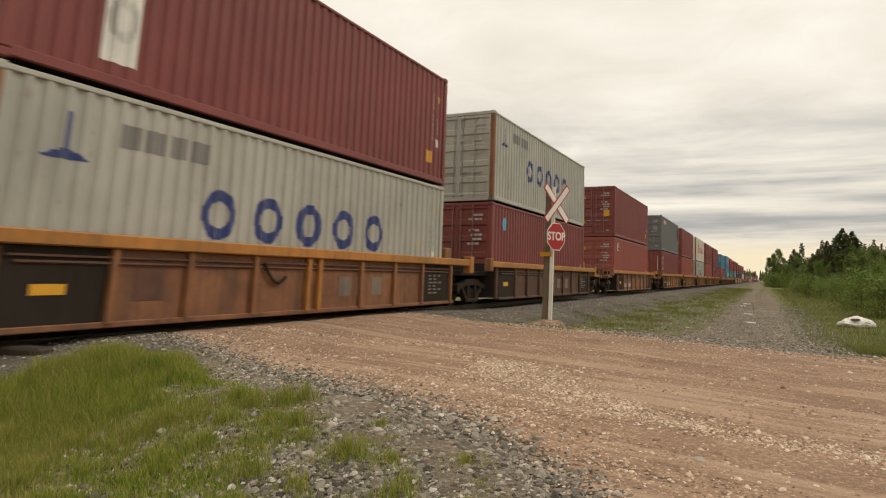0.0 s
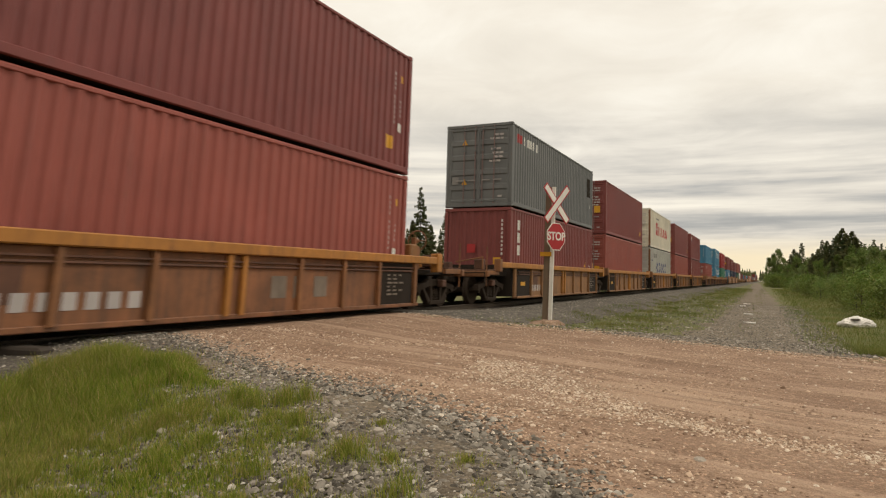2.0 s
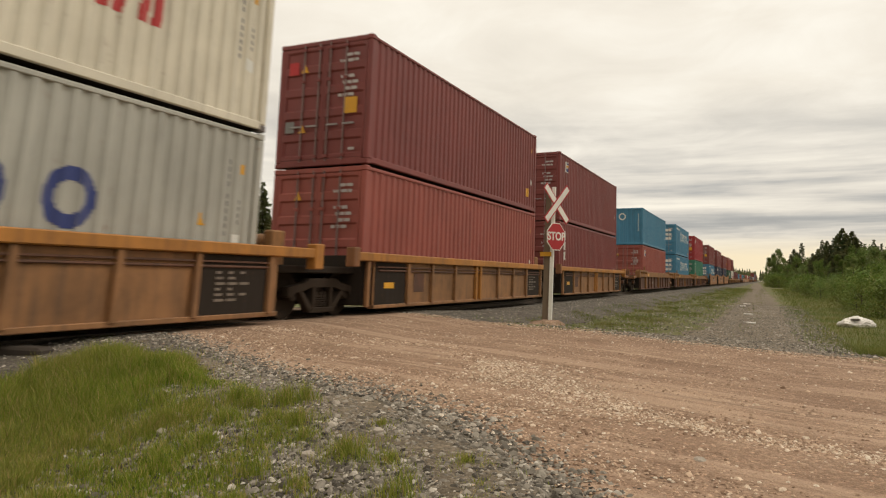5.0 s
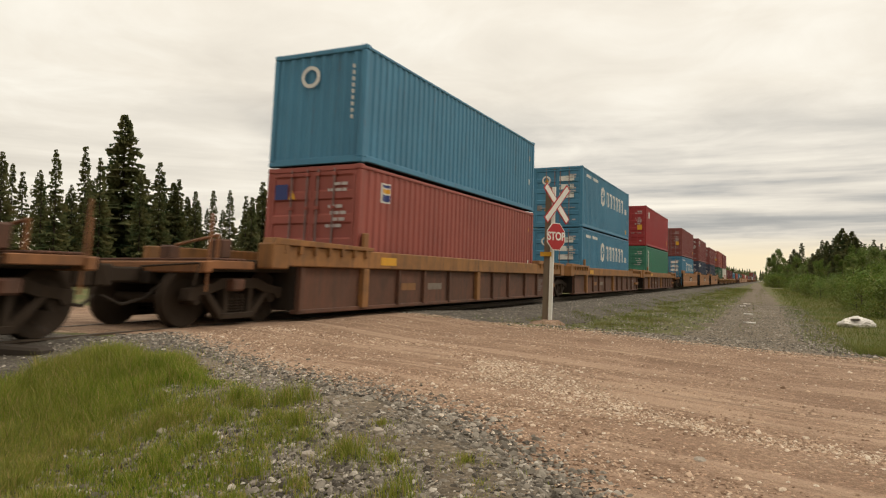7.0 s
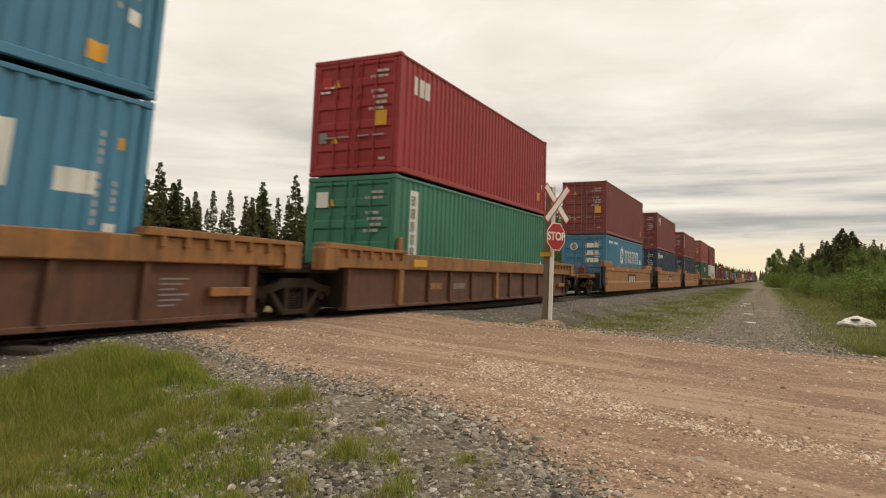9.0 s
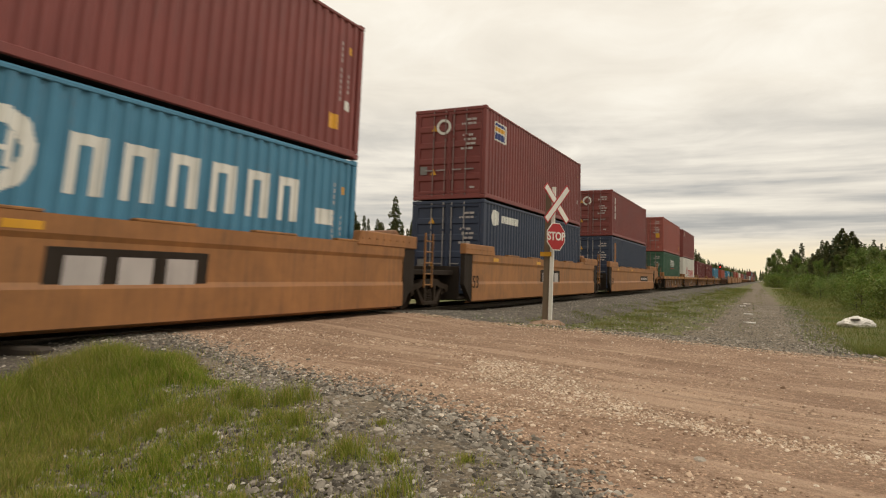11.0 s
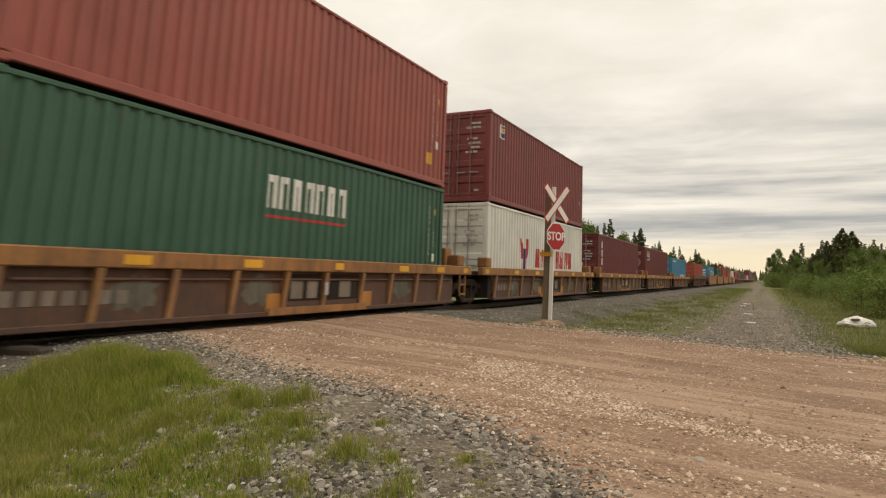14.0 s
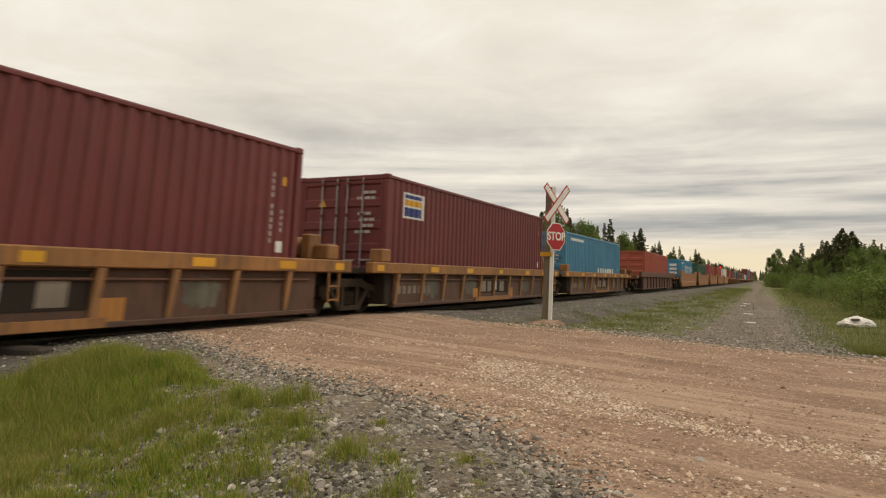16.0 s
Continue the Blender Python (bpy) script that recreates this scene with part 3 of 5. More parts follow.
def end_gear(e, y, s, coupled, black):
    """Deck, draft gear and fittings over a bogie; s is the outward direction along y."""
    a, b = sorted((y - s * 1.3, y + s * 1.0))
    boxpart("end_deck", black, e, -1.15, 1.15, a, b, 0.86, 1.0, bevel=0.02)
    boxpart("centre_sill", black, e, -0.30, 0.30, a - 0.2, b + 0.2, 0.66, 0.86, bevel=0.02)
    if coupled:
        bm = bmesh.new()
        slab(bm, -0.14, 0.14, min(y + s * 1.0, y + s * 2.0), max(y + s * 1.0, y + s * 2.0), 0.68, 0.92)
        slab(bm, -0.20, 0.20, min(y + s * 1.75, y + s * 2.06), max(y + s * 1.75, y + s * 2.06), 0.62, 0.96)
        part("coupler", bm, M_STEEL, e, bevel=0.03)
        bm = bmesh.new()
        p = [Vector((0.45, y + s * 1.0, 0.72)), Vector((0.45, y + s * 1.35, 0.45)), Vector((0.42, y + s * 1.75, 0.36)), Vector((0.3, y + s * 2.0, 0.5))]
        for i in range(3):
            rod(bm, p[i], p[i + 1], 0.025, 6)
        part("air_hose", bm, M_BLACK, e)
        # grab irons and walkway at the coupled end
        for x in (-1.3, 1.3):
            me = cached(("grab_iron",), lambda bm: rod(bm, (0, 0, 0.55), (0, 0, 1.75), 0.02, 6))
            put("grab_iron", me, M_RIB, e, (x, y + s * 1.0, 0))
        for k in range(6):
            yy = y + s * (0.25 + 0.13 * k)
            boxpart("walkway_slat", M_BROWN, e, -1.35, 1.35, yy - 0.045, yy + 0.045, 1.03, 1.07)
        for x in (-1.3, 1.3):
            boxpart("walkway_bearer", M_RIB, e, x - 0.05, x + 0.05, min(y, y + s), max(y, y + s), 0.90, 1.03)
        for x, zz, w in ((0.75, 1.07, 0.30), (-0.35, 1.07, 0.22), (1.15, 0.55, 0.18)):
            boxpart("valve_box", M_BROWN, e, x - w / 2, x + w / 2, *sorted((y + s * 0.05, y + s * 0.32)), zz, zz + w * 1.1, bevel=0.03)
        me = cached(("cut_lever", s), lambda bm: (rod(bm, (0, 0, 0), (1.2, 0, 0.05), 0.016, 6), rod(bm, (1.2, 0, 0.05), (1.25, s * 0.12, -0.28), 0.016, 6)))
        put("cut_lever", me, M_STEEL, e, (0.12, y + s * 1.2, 0.93))
        me = cached(("chain_guard",), lambda bm: (rod(bm, (0, 0, 0.9), (0, 0, 1.45), 0.03, 6), rod(bm, (0, 0, 1.45), (-0.9, 0, 1.30), 0.025, 6)))
        put("lever_stand", me, M_RIB, e, (0.95, y + s * 0.45, 0))
        boxpart("buffer_beam", M_RIB, e, -1.40, 1.40, *sorted((y + s * 0.98, y + s * 1.14)), 0.84, 1.02, bevel=0.02)


def wagon(kind, n, near="joint", far="joint", detail=2, reflect=False):
    look_of = LOOKS[kind]
    dim = "B" if kind == "E" else kind
    c0, c1, cz0, cz1, w0, w1 = SPEC[dim]
    chord, panel, ribm, text = look_of
    if kind == "A" and 55 < n < 135:
        panel = ribm = M_TANPANEL
    if kind == "A" and 15 < n < 30:
        panel, ribm, text = M_DPANEL, M_BROWN, "orange-railed well wagon with sooty dark brown sides"
    e = new("well_wagon")
    e.location = (0, n + LONG / 2, 0)
    tagged(e, text, "well wagon", "wagons of the train")
    o = -LONG / 2
    end = LONG / 2
    if near == "coupled" and dim in ("A", "D"):
        c0 = -1.65
    if far == "coupled" and dim in ("A", "D"):
        c1 = 1.55
    ya, yb = o + c0, end + c1
    wa, wb = o + w0, end + w1
    boxpart("well_floor", M_BLACK, e, -1.3, 1.3, wa + 0.05, wb - 0.05, 0.18, 0.25)
    for y in (min(wa, o - 0.14), max(wb, end + 0.10) - 0.06):
        boxpart("bulkhead", M_BLACK, e, -1.31, 1.31, y, y + 0.06, 0.2, cz0 + 0.12, bevel=0.01)
    if wa > o - 0.1:
        for x in (-1.29, 1.29):
            boxpart("end_plate", M_BLACK, e, x - 0.02, x + 0.02, o - 0.14, wa, 0.2, cz0 + 0.02, bevel=0.004)
    if dim == "C":
        for s in (1, -1):
            bm = bmesh.new()
            pts = [(1.30, 0.10), (1.50, 0.16), (1.50, 0.62), (1.47, 0.70), (1.47, 1.20), (1.50, 1.27), (1.50, 1.50), (1.32, 1.50), (1.32, 1.30), (1.40, 1.24), (1.40, 0.2), (1.30, 0.16)]
            prism(bm, [(s * p, q) for p, q in pts], "y", wa + 0.55, wb - 0.55)
            part("side_wall", bm, panel, e, "smooth folded steel side, tan-orange" if s > 0 else "")
            for a, b in ((wa, wa + 0.55), (wb - 0.55, wb)):
                q0, q1 = (0.62, 0.12) if a == wa else (0.12, 0.62)
                bm = bmesh.new()
                prism(bm, [(a, q0), (b, q1), (b, 1.50), (a, 1.50)], "x", *sorted((s * 1.36, s * 1.485)))
                part("end_panel", bm, M_BLACK if detail > 1 else panel, e)
            for a, b in ((wa - 0.02, o + 0.30), (end - 0.30, wb + 0.02)):
                bm = bmesh.new()
                prism(bm, [(a, 1.46), (b, 1.46), (b - (0.12 if a < 0 else 0), 1.75), (a + (0 if a < 0 else 0.12), 1.75)], "x", *sorted((s * 1.34, s * 1.52)))
                part("guide_hump", bm, M_TAN, e, bevel=0.015)
                if detail > 1:
                    bm = bmesh.new()
                    for k in range(int((b - a) / 0.3)):
                        rod(bm, (s * 1.50, a + 0.15 + 0.3 * k, 1.60), (s * 1.535, a + 0.15 + 0.3 * k, 1.60), 0.02, 6)
                    tagged(part("rivets", bm, M_TAN, e), kind="stuff")
            if far == "coupled":
                bm = bmesh.new()
                prism(bm, [(wb, 0.55), (wb + 0.7, 0.95), (wb + 1.75, 1.0), (wb + 1.75, 1.42), (wb + 1.0, 1.50), (wb, 1.50)], "x", *sorted((s * 1.36, s * 1.485)))
                part("end_skirt", bm, M_TAN, e, bevel=0.01)
                bm = bmesh.new()
                prism(bm, [(wb + 0.02, 1.46), (wb + 0.95, 1.46), (wb + 0.8, 1.72), (wb + 0.02, 1.75)], "x", *sorted((s * 1.34, s * 1.52)))
                part("guide_hump", bm, M_TAN, e, bevel=0.015)
            if detail > 1 and s > 0:
                for k in range(5):
                    yy = o + 1.6 + k * 2.4
                    boxpart("wear_pad", M_DULL, e, 1.34, 1.49, yy, yy + 1.1, 1.50, 1.545)
                yl = wb + (0.75 if far == "joint" else 2.0)
                for yy in (yl, yl + 0.42):
                    boxpart("ladder_rail", M_DULL, e, 1.36, 1.41, yy - 0.025, yy + 0.025, 0.55, 2.05 if near == "joint" else 1.9)
                for k in range(5):
                    me = cached(("rung",), lambda bm: rod(bm, (0, 0, 0), (0, 0.42, 0), 0.016, 6))
                    put("ladder_rung", me, M_DULL, e, (1.385, yl, 0.62 + 0.27 * k))
        if detail > 1:
            PA, PB, PZ, PH = (5.2, 7.8, 0.44, 0.68) if n < 240 else (8.25, 11.2, 0.68, 0.34)
            boxpart("number_panel", M_BLACK, e, 1.46, 1.479, o + PA, o + PB, PZ, PZ + PH, "dark panel with a plain pale mark")
            marks = 3 if n < 240 else 9
            step = (PB - PA - 0.24) / marks
            for k in range(marks):
                boxpart("panel_mark", M_PRINT, e, 1.475, 1.483, o + PA + 0.12 + (k + 0.15) * step, o + PA + 0.12 + (k + 0.85) * step, PZ + 0.10, PZ + PH - 0.10, bevel=0.001)
            txt = bpy.data.curves.new("number_53", "FONT")
            txt.body, txt.size, txt.extrude = "53", 0.50, 0.002
            t = new("painted_number", txt)
            t.data.materials.append(M_BLACK)
            t.parent = e
            t.matrix_basis = pose(1.504, o - 1.45, 0.52, 90, 0, 90)
            boxpart("reflector", M_YELLOW, e, 1.495, 1.504, o + 0.2, o + 0.65, 1.30, 1.40, bevel=0.001)
            boxpart("reflector", M_YELLOW, e, 1.495, 1.504, o + 4.6, o + 5.1, 1.30, 1.40, bevel=0.001)
    else:
        for s in (1, -1):
            a, b = sorted((s * 1.30, s * 1.47))
            boxpart("top_chord", chord, e, a, b, ya, yb, cz0, cz1, bevel=0.018)
            a, b = sorted((s * 1.32, s * 1.35))
            boxpart("side_panel", panel, e, a, b, wa, wb, 0.16, cz0)
            a, b = sorted((s * 1.22, s * 1.40))
            boxpart("bottom_sill", panel, e, a, b, wa, wb, 0.12, 0.20)
            ribs = RIBS[dim]
            if s < 0 or detail < 2:
                bm = bmesh.new()
                for r in ribs:
                    slab(bm, *sorted((s * 1.345, s * 1.43)), o + r - 0.05, o + r + 0.05, 0.19, cz0)
                tagged(part("ribs", bm, ribm, e), kind="stuff")
            else:
                for k, r in enumerate(ribs):
                    wide = 0.11 if dim == "B" and k in (1, 5) else 0.056 if dim == "A" and k in (4, 5) else 0.055
                    if dim == "D":
                        me = cached(("rib", "D"), lambda bm: prism(bm, [(1.345, cz0), (1.46, cz0), (1.375, 0.18), (1.345, 0.18)], "y", -0.06, 0.06), 0.008)
                        put("rib", me, ribm, e, (0, o + r, 0))
                    else:
                        boxpart("rib", ribm if wide == 0.055 else chord, e, 1.345, 1.43 if wide < 0.1 else 1.465, o + r - wide, o + r + wide, 0.17, cz0, bevel=0.01)
        if detail > 1:
            if dim == "A":
                # black end bays, inner flange and bars of stencilled data
                for p, q in ((0.36, 1.76), (10.79, 12.33)):
                    boxpart("end_bay", M_BLACK, e, 1.35, 1.362, o + p, o + q, 0.2, 1.12, bevel=0.002)
                boxpart("flange", M_BROWN, e, 1.35, 1.40, o + 0.4, end + 0.3, 1.00, 1.03, bevel=0.004)
                for k in range(6):
                    for m in range(3 - (k + 1) % 2):
                        boxpart("stencil", M_FADED, e, 1.362, 1.366, o + 11.15 + m * 0.27, o + 11.36 + m * 0.27 - 0.05 * (k % 3), 0.40 + 0.085 * k, 0.44 + 0.085 * k, bevel=0.001)
                boxpart("stencil", M_YELLOW, e, 1.362, 1.368, o + 0.75, o + 1.2, 0.55, 0.68, bevel=0.001)
                boxpart("roundel", M_BROWN, e, 1.35, 1.356, o + 2.2, o + 2.75, 0.45, 0.9, bevel=0.002)
                for k in range(3 if n < 45 else 0):
                    boxpart("stencil", M_FADED, e, 1.352, 1.357, o + 7.15 + k * 0.62, o + 7.15 + k * 0.62 + (0.42 if k != 1 else 0.16), 0.42, 0.80, bevel=0.001)
                if n < 10:
                    bm = bmesh.new()
                    bend = [Vector((1.40, o + 4.78 + 0.075 * q, 1.02 - 0.34 * math.sin(q * 0.30))) for q in range(9)]
                    for p, q in zip(bend, bend[1:]):
                        rod(bm, p, q, 0.028, 7)
                    part("brake_hose", bm, M_BLACK, e)
                if near == "coupled":
                    for k in range(8):
                        boxpart("stencil", M_PRINT, e, 1.352, 1.357, o + 2.0 + k * 0.32, o + 2.2 + k * 0.32, 0.36, 0.58, bevel=0.001)
                me = cached(("brake_pipe", LONG), lambda bm: rod(bm, (0, -LONG / 2 + 0.5, 0), (0, LONG / 2 + 0.2, 0), 0.022, 6))
                put("brake_pipe", me, M_BROWN, e, (1.37, 0, 0.94))
                boxpart("chord_cap", M_ORANGE, e, 1.28, 1.49, yb - 0.26, yb + 0.02, 0.93, 1.40, bevel=0.02)
                boxpart("chord_cap", M_RIB, e, 1.28, 1.49, ya - 0.02, ya + 0.22, 1.0, 1.40, bevel=0.02)
            if dim == "B":
                for p, q in ((c0, 0.2), (LONG - 0.2, LONG + c1)):
                    bm = bmesh.new()
                    prism(bm, [(o + p, 1.33), (o + q, 1.33), (o + q, 1.40), (o + p + 0.05, 1.45)], "x", 1.26, 1.53)
                    for k in range(int((q - p) / 0.45)):
                        slab(bm, 1.46, 1.53, o + p + 0.3 + k * 0.45, o + p + 0.38 + k * 0.45, 1.18, 1.36)
                    part("guide_rail", bm, chord, e, bevel=0.01)
                boxpart("chord_cap", chord, e, 1.20, 1.52, ya - 0.02, ya + 0.45, 0.92, 1.36, bevel=0.02)
                boxpart("chord_cap", chord, e, 1.20, 1.52, yb - 0.45, yb + 0.02, 0.92, 1.36, bevel=0.02)
                boxpart("reflector", M_YELLOW, e, 1.466, 1.476, o + 0.6, o + 1.3, 1.05, 1.22, bevel=0.001)
                for k in range(2):
                    boxpart("stencil", M_FADED if k else M_DULL, e, 1.35, 1.356, o + 1.8 + k * 1.4, o + 2.5 + k * 1.5, 0.50, 0.66, bevel=0.001)
                for k in range(6):
                    boxpart("stencil", M_GREYMARK, e, 1.352, 1.357, o + 12.5, o + 12.8 + 0.12 * (k % 3), 0.36 + 0.075 * k, 0.385 + 0.075 * k, bevel=0.001)
                boxpart("step_bracket", chord, e, 1.36, 1.46, o + 13.4, o + 14.3, 0.48, 0.62, bevel=0.01)
                boxpart("guide_post", chord, e, 1.25, 1.33, o + 0.1, o + 0.3, 1.3, 1.72, bevel=0.02)
            if dim == "D":
                for k, p in enumerate((-0.75, 1.9, 4.2, 6.8, 9.4, 11.4, 13.1)):
                    boxpart("reflector", M_YELLOW, e, 1.468, 1.476, o + p, o + p + (0.45 if k % 3 else 0.3), 0.93, 1.06, bevel=0.001)
                for k in range(7):
                    boxpart("stencil", M_FADED, e, 1.352, 1.357, o + 0.4 + k * 0.26, o + 0.56 + k * 0.26, 0.42, 0.60, bevel=0.001)
                me = cached(("brake_pipe", LONG), lambda bm: rod(bm, (0, -LONG / 2 + 0.5, 0), (0, LONG / 2 + 0.2, 0), 0.022, 6))
                put("brake_pipe", me, M_BROWN, e, (1.37, 0, 0.74))
                boxpart("data_plate", M_ORANGE, e, 1.352, 1.358, o + 4.95, o + 5.34, 0.2, 0.5, bevel=0.002)
                boxpart("data_plate", M_ORANGE, e, 1.352, 1.358, o + 7.98, o + 8.4, 0.2, 0.5, bevel=0.002)
                boxpart("bottom_lip", chord, e, 1.40, 1.43, o + 4.95, o + 8.1, 0.13, 0.26, bevel=0.004)
                # dark panel with plain pale marks, a white strip, and pale smears of old spray paint
                for p, q in ((5.47, 6.53), (6.67, 7.85)):
                    boxpart("dark_panel", M_BLACK, e, 1.352, 1.357, o + p, o + q, 0.36, 0.84, bevel=0.001)
                for p, q in ((5.60, 5.95), (6.08, 6.40), (7.15, 7.55)):
                    boxpart("panel_mark", M_FADED, e, 1.357, 1.361, o + p, o + q, 0.40, 0.72, bevel=0.001)
                boxpart("white_strip", M_PRINT, e, 1.43, 1.437, o + 6.54, o + 6.66, 0.45, 0.80, bevel=0.001)
                for p, w0 in ((4.75, 0.42), (9.75, 0.38), (2.2, 0.4)):
                    bm = bmesh.new()
                    ring = []
                    for q in range(28):
                        a = q * math.pi / 14
                        rr = 1 + 0.55 * noise.noise(Vector((3 * math.cos(a) + n, 3 * math.sin(a) + p, 0.0)))
                        ring.append((o + p + w0 * rr * math.cos(a), 0.55 + 0.24 * rr * math.sin(a)))
                    prism(bm, ring, "x", 1.351, 1.3545)
                    part("spray_paint", bm, M_SPRAY, e, "faded pale green spray paint")
                for y in (o + c0 + 0.55, end + c1 - 0.75):
                    boxpart("guide_block", chord, e, 1.05, 1.38, y, y + 0.4, 1.12, 1.42, bevel=0.03)
                bm = bmesh.new()
                for yy in (yb - 0.75, yb - 0.40):
                    slab(bm, 1.40, 1.44, yy, yy + 0.04, 0.30, 0.95)
                for zz in (0.34, 0.6):
                    slab(bm, 1.40, 1.44, yb - 0.75, yb - 0.36, zz, zz + 0.035)
                part("step", bm, chord, e)
    # running gear
    ny = o + {"A": -1.15, "B": -3.35, "C": -3.3, "D": -1.15}[dim] - (0.2 if near == "coupled" and dim in ("A", "D") else 0)
    big = detail > 1
    make_bogie(e, ny, big)
    end_gear(e, ny, -1, near == "coupled", M_BLACK)
    if far == "coupled":
        fy = end + {"A": 2.1, "B": 3.5, "C": 4.0, "D": 2.1}[dim]
        make_bogie(e, fy, big)
        end_gear(e, fy, 1, True, M_BLACK)
    elif detail > 1:
        end_gear(e, end + {"A": 1.2, "B": 2.6, "C": 2.9, "D": 1.2}[dim], 1, False, M_BLACK)
    if detail > 1 and dim in ("A", "C", "D"):
        # air reservoir lying across the far deck
        yy = end + (0.85 if dim != "C" else 2.7)
        bm = bmesh.new()
        rod(bm, (-0.75, yy, 1.36 if dim != "C" else 1.75), (0.75, yy, 1.36 if dim != "C" else 1.75), 0.21, 16)
        part("air_reservoir", bm, M_DULL if dim != "C" else M_RIB, e, bevel=0.03)
        bm = bmesh.new()
        slab(bm, 0.85, 1.05, yy - 0.25, yy + 0.15, 0.98, 1.62)
        part("valve_stand", bm, M_DULL, e, bevel=0.03)
        for x in (-0.5, 0.5):
            boxpart("saddle", M_DULL, e, x - 0.05, x + 0.05, yy - 0.12, yy + 0.12, 0.98, 1.25)
    if detail > 1 and far == "coupled":
        bm = bmesh.new()
        yy = end + (1.9 if dim != "C" else 3.2)
        slab(bm, 0.30, 0.62, yy - 0.14, yy + 0.12, 1.0, 1.62)
        part("brake_housing", bm, M_RIB, e, bevel=0.03)
        bm = bmesh.new()
        pts = [Vector((0.46 + 0.27 * math.cos(q * math.pi / 9), yy + 0.22, 1.78 + 0.27 * math.sin(q * math.pi / 9))) for q in range(18)]
        hub = Vector((0.46, yy + 0.22, 1.78))
        rings = []
        for p in pts:
            out = (p - hub).normalized() * 0.02
            ax = Vector((0, 0.02, 0))
            rings.append([bm.verts.new(q) for q in (p + out, p + ax, p - out, p - ax)])
        for a, b in zip(rings, rings[1:] + rings[:1]):
            for i in range(4):
                bm.faces.new((a[i], a[(i + 1) % 4], b[(i + 1) % 4], b[i]))
        wheel = part("hand_brake_wheel", bm, M_RIB, e)
        for i in (0, 6, 12):
            bm = bmesh.new()
            rod(bm, hub, pts[i], 0.014, 5)
            part("spoke", bm, M_RIB, wheel)
        bm = bmesh.new()
        rod(bm, (0.46, yy + 0.0, 1.78), (0.46, yy + 0.26, 1.78), 0.06, 10)
        part("hub", bm, M_RIB, wheel)
        bm = bmesh.new()
        slab(bm, 0.40, 0.52, yy - 0.02, yy + 0.1, 1.55, 1.86)
        part("brake_bracket", bm, M_RIB, e, bevel=0.01)
    TRAIN.append(e)
    return e


# ---- the train: near end of each load at the clip's start ----
HC, STD = 2.896, 2.591


def m_big(count, color, y0, z0, w, h, extra=None):
    def f(e, hh):
        letters(e, count, color, y0, z0, w, h)
        if extra:
            extra(e, hh)
    return f


def m_anchor(e, hh):
    mark_side(e, "wedge", "blue", -5.4, hh - 1.0, 0.75, 0.16, "logo_shape")
    mark_side(e, "bar", "blue", -5.2, hh - 0.95, 0.34, 0.55, "logo_shape")
    letters(e, 4, "grey", -4.3, hh - 0.72, 1.75, 0.32, 0.2)


def m_grey(e, hh):
    m_anchor(e, hh)
    letters(e, 5, "blue", -2.85, hh - 1.85 if hh > 2.7 else hh - 1.6, 6.0, 0.78, 0.36, kind="ring")
    mark_side(e, "wedge", "yellow", 4.7, 1.25, 0.18, 0.22)


def m_flag_row(e, hh):
    mark_side(e, "block", "red", -3.0, 1.05, 0.95, 0.98, "logo_shape")
    mark_side(e, "vee", "white", -2.9, 1.1, 0.75, 0.85, "logo_shape")
    letters(e, 8, "red", -1.7, 1.05, 5.5, 0.72, 0.22, kind="lean")
    letters(e, 6, "grey", -3.0, hh - 0.62, 1.6, 0.10, 0.3)


def m_flag_low(e, hh):
    mark_side(e, "vee", "red", -2.9, 0.75, 1.0, 1.2, "logo_shape")
    mark_side(e, "bar", "blue", -2.9, 0.75, 1.0, 0.85, "logo_shape")
    letters(e, 8, "red", -1.1, 0.95, 5.4, 0.70, 0.12, kind="lean")


def m_ring_row(e, hh):
    mark_side(e, "ring", "white", -2.0, hh - 1.5, 1.0, 1.0, "logo_shape")
    mark_side(e, "gate", "white", -1.72, hh - 1.2, 0.44, 0.42, "logo_shape")
    letters(e, 6, "white", -0.75, hh - 1.42, 5.0, 0.78, 0.32, kind="arch")
    letters(e, 11, "white", -5.2, hh - 0.42, 2.6, 0.14, 0.3)
    for k in range(3):
        mark_end(e, "white", 0.1, hh - 0.7 - 0.4 * k, 0.7, 0.24, 1)
    mark_end(e, "white", -0.75, hh - 0.85, 0.42, 0.42, 1, kind="ring")
    mark_side(e, "block", "yellow", 4.9, 0.3, 0.3, 0.25)
    mark_side(e, "block", "white", 4.7, 1.5, 0.6, 0.3)


def m_tall(count, color="white", y0=-5.35, w=0.5, z1=0.35, ht=1.3):
    def f(e, hh):
        letters(e, count, color, y0, hh - z1 - ht, w, ht, 0.2, True)
    return f


def m_patch(e, hh):
    patch_logo(e, -5.15, hh - 0.75, 0.42, 0.45)
    mark_end(e, "blue", -0.98, hh - 0.72, 0.34, 0.34, 1)
    mark_end(e, "yellow", -0.98, 0.55, 0.34, 0.28, 1)


def m_patch_big(e, hh):
    patch_logo(e, -5.3, hh - 0.95, 1.1, 0.62)


def m_label(e, hh):
    mark_side(e, "block", "yellow", 4.3, 0.62, 0.7, 0.32)
    mark_side(e, "wedge", "yellow", 4.55, 1.05, 0.32, 0.26)
    mark_end(e, "yellow", 0.62, 0.75, 0.26, 0.44, 1)
    mark_end(e, "red", -0.35, 1.35, 0.3, 0.3, 1)


def m_dot(e, hh):
    mark_side(e, "disc", "cyan", -5.1, hh - 0.85, 0.42, 0.42, "logo_shape")
    mark_end(e, "cyan", -0.95, hh - 0.85, 0.24, 0.24, 1, kind="ring")


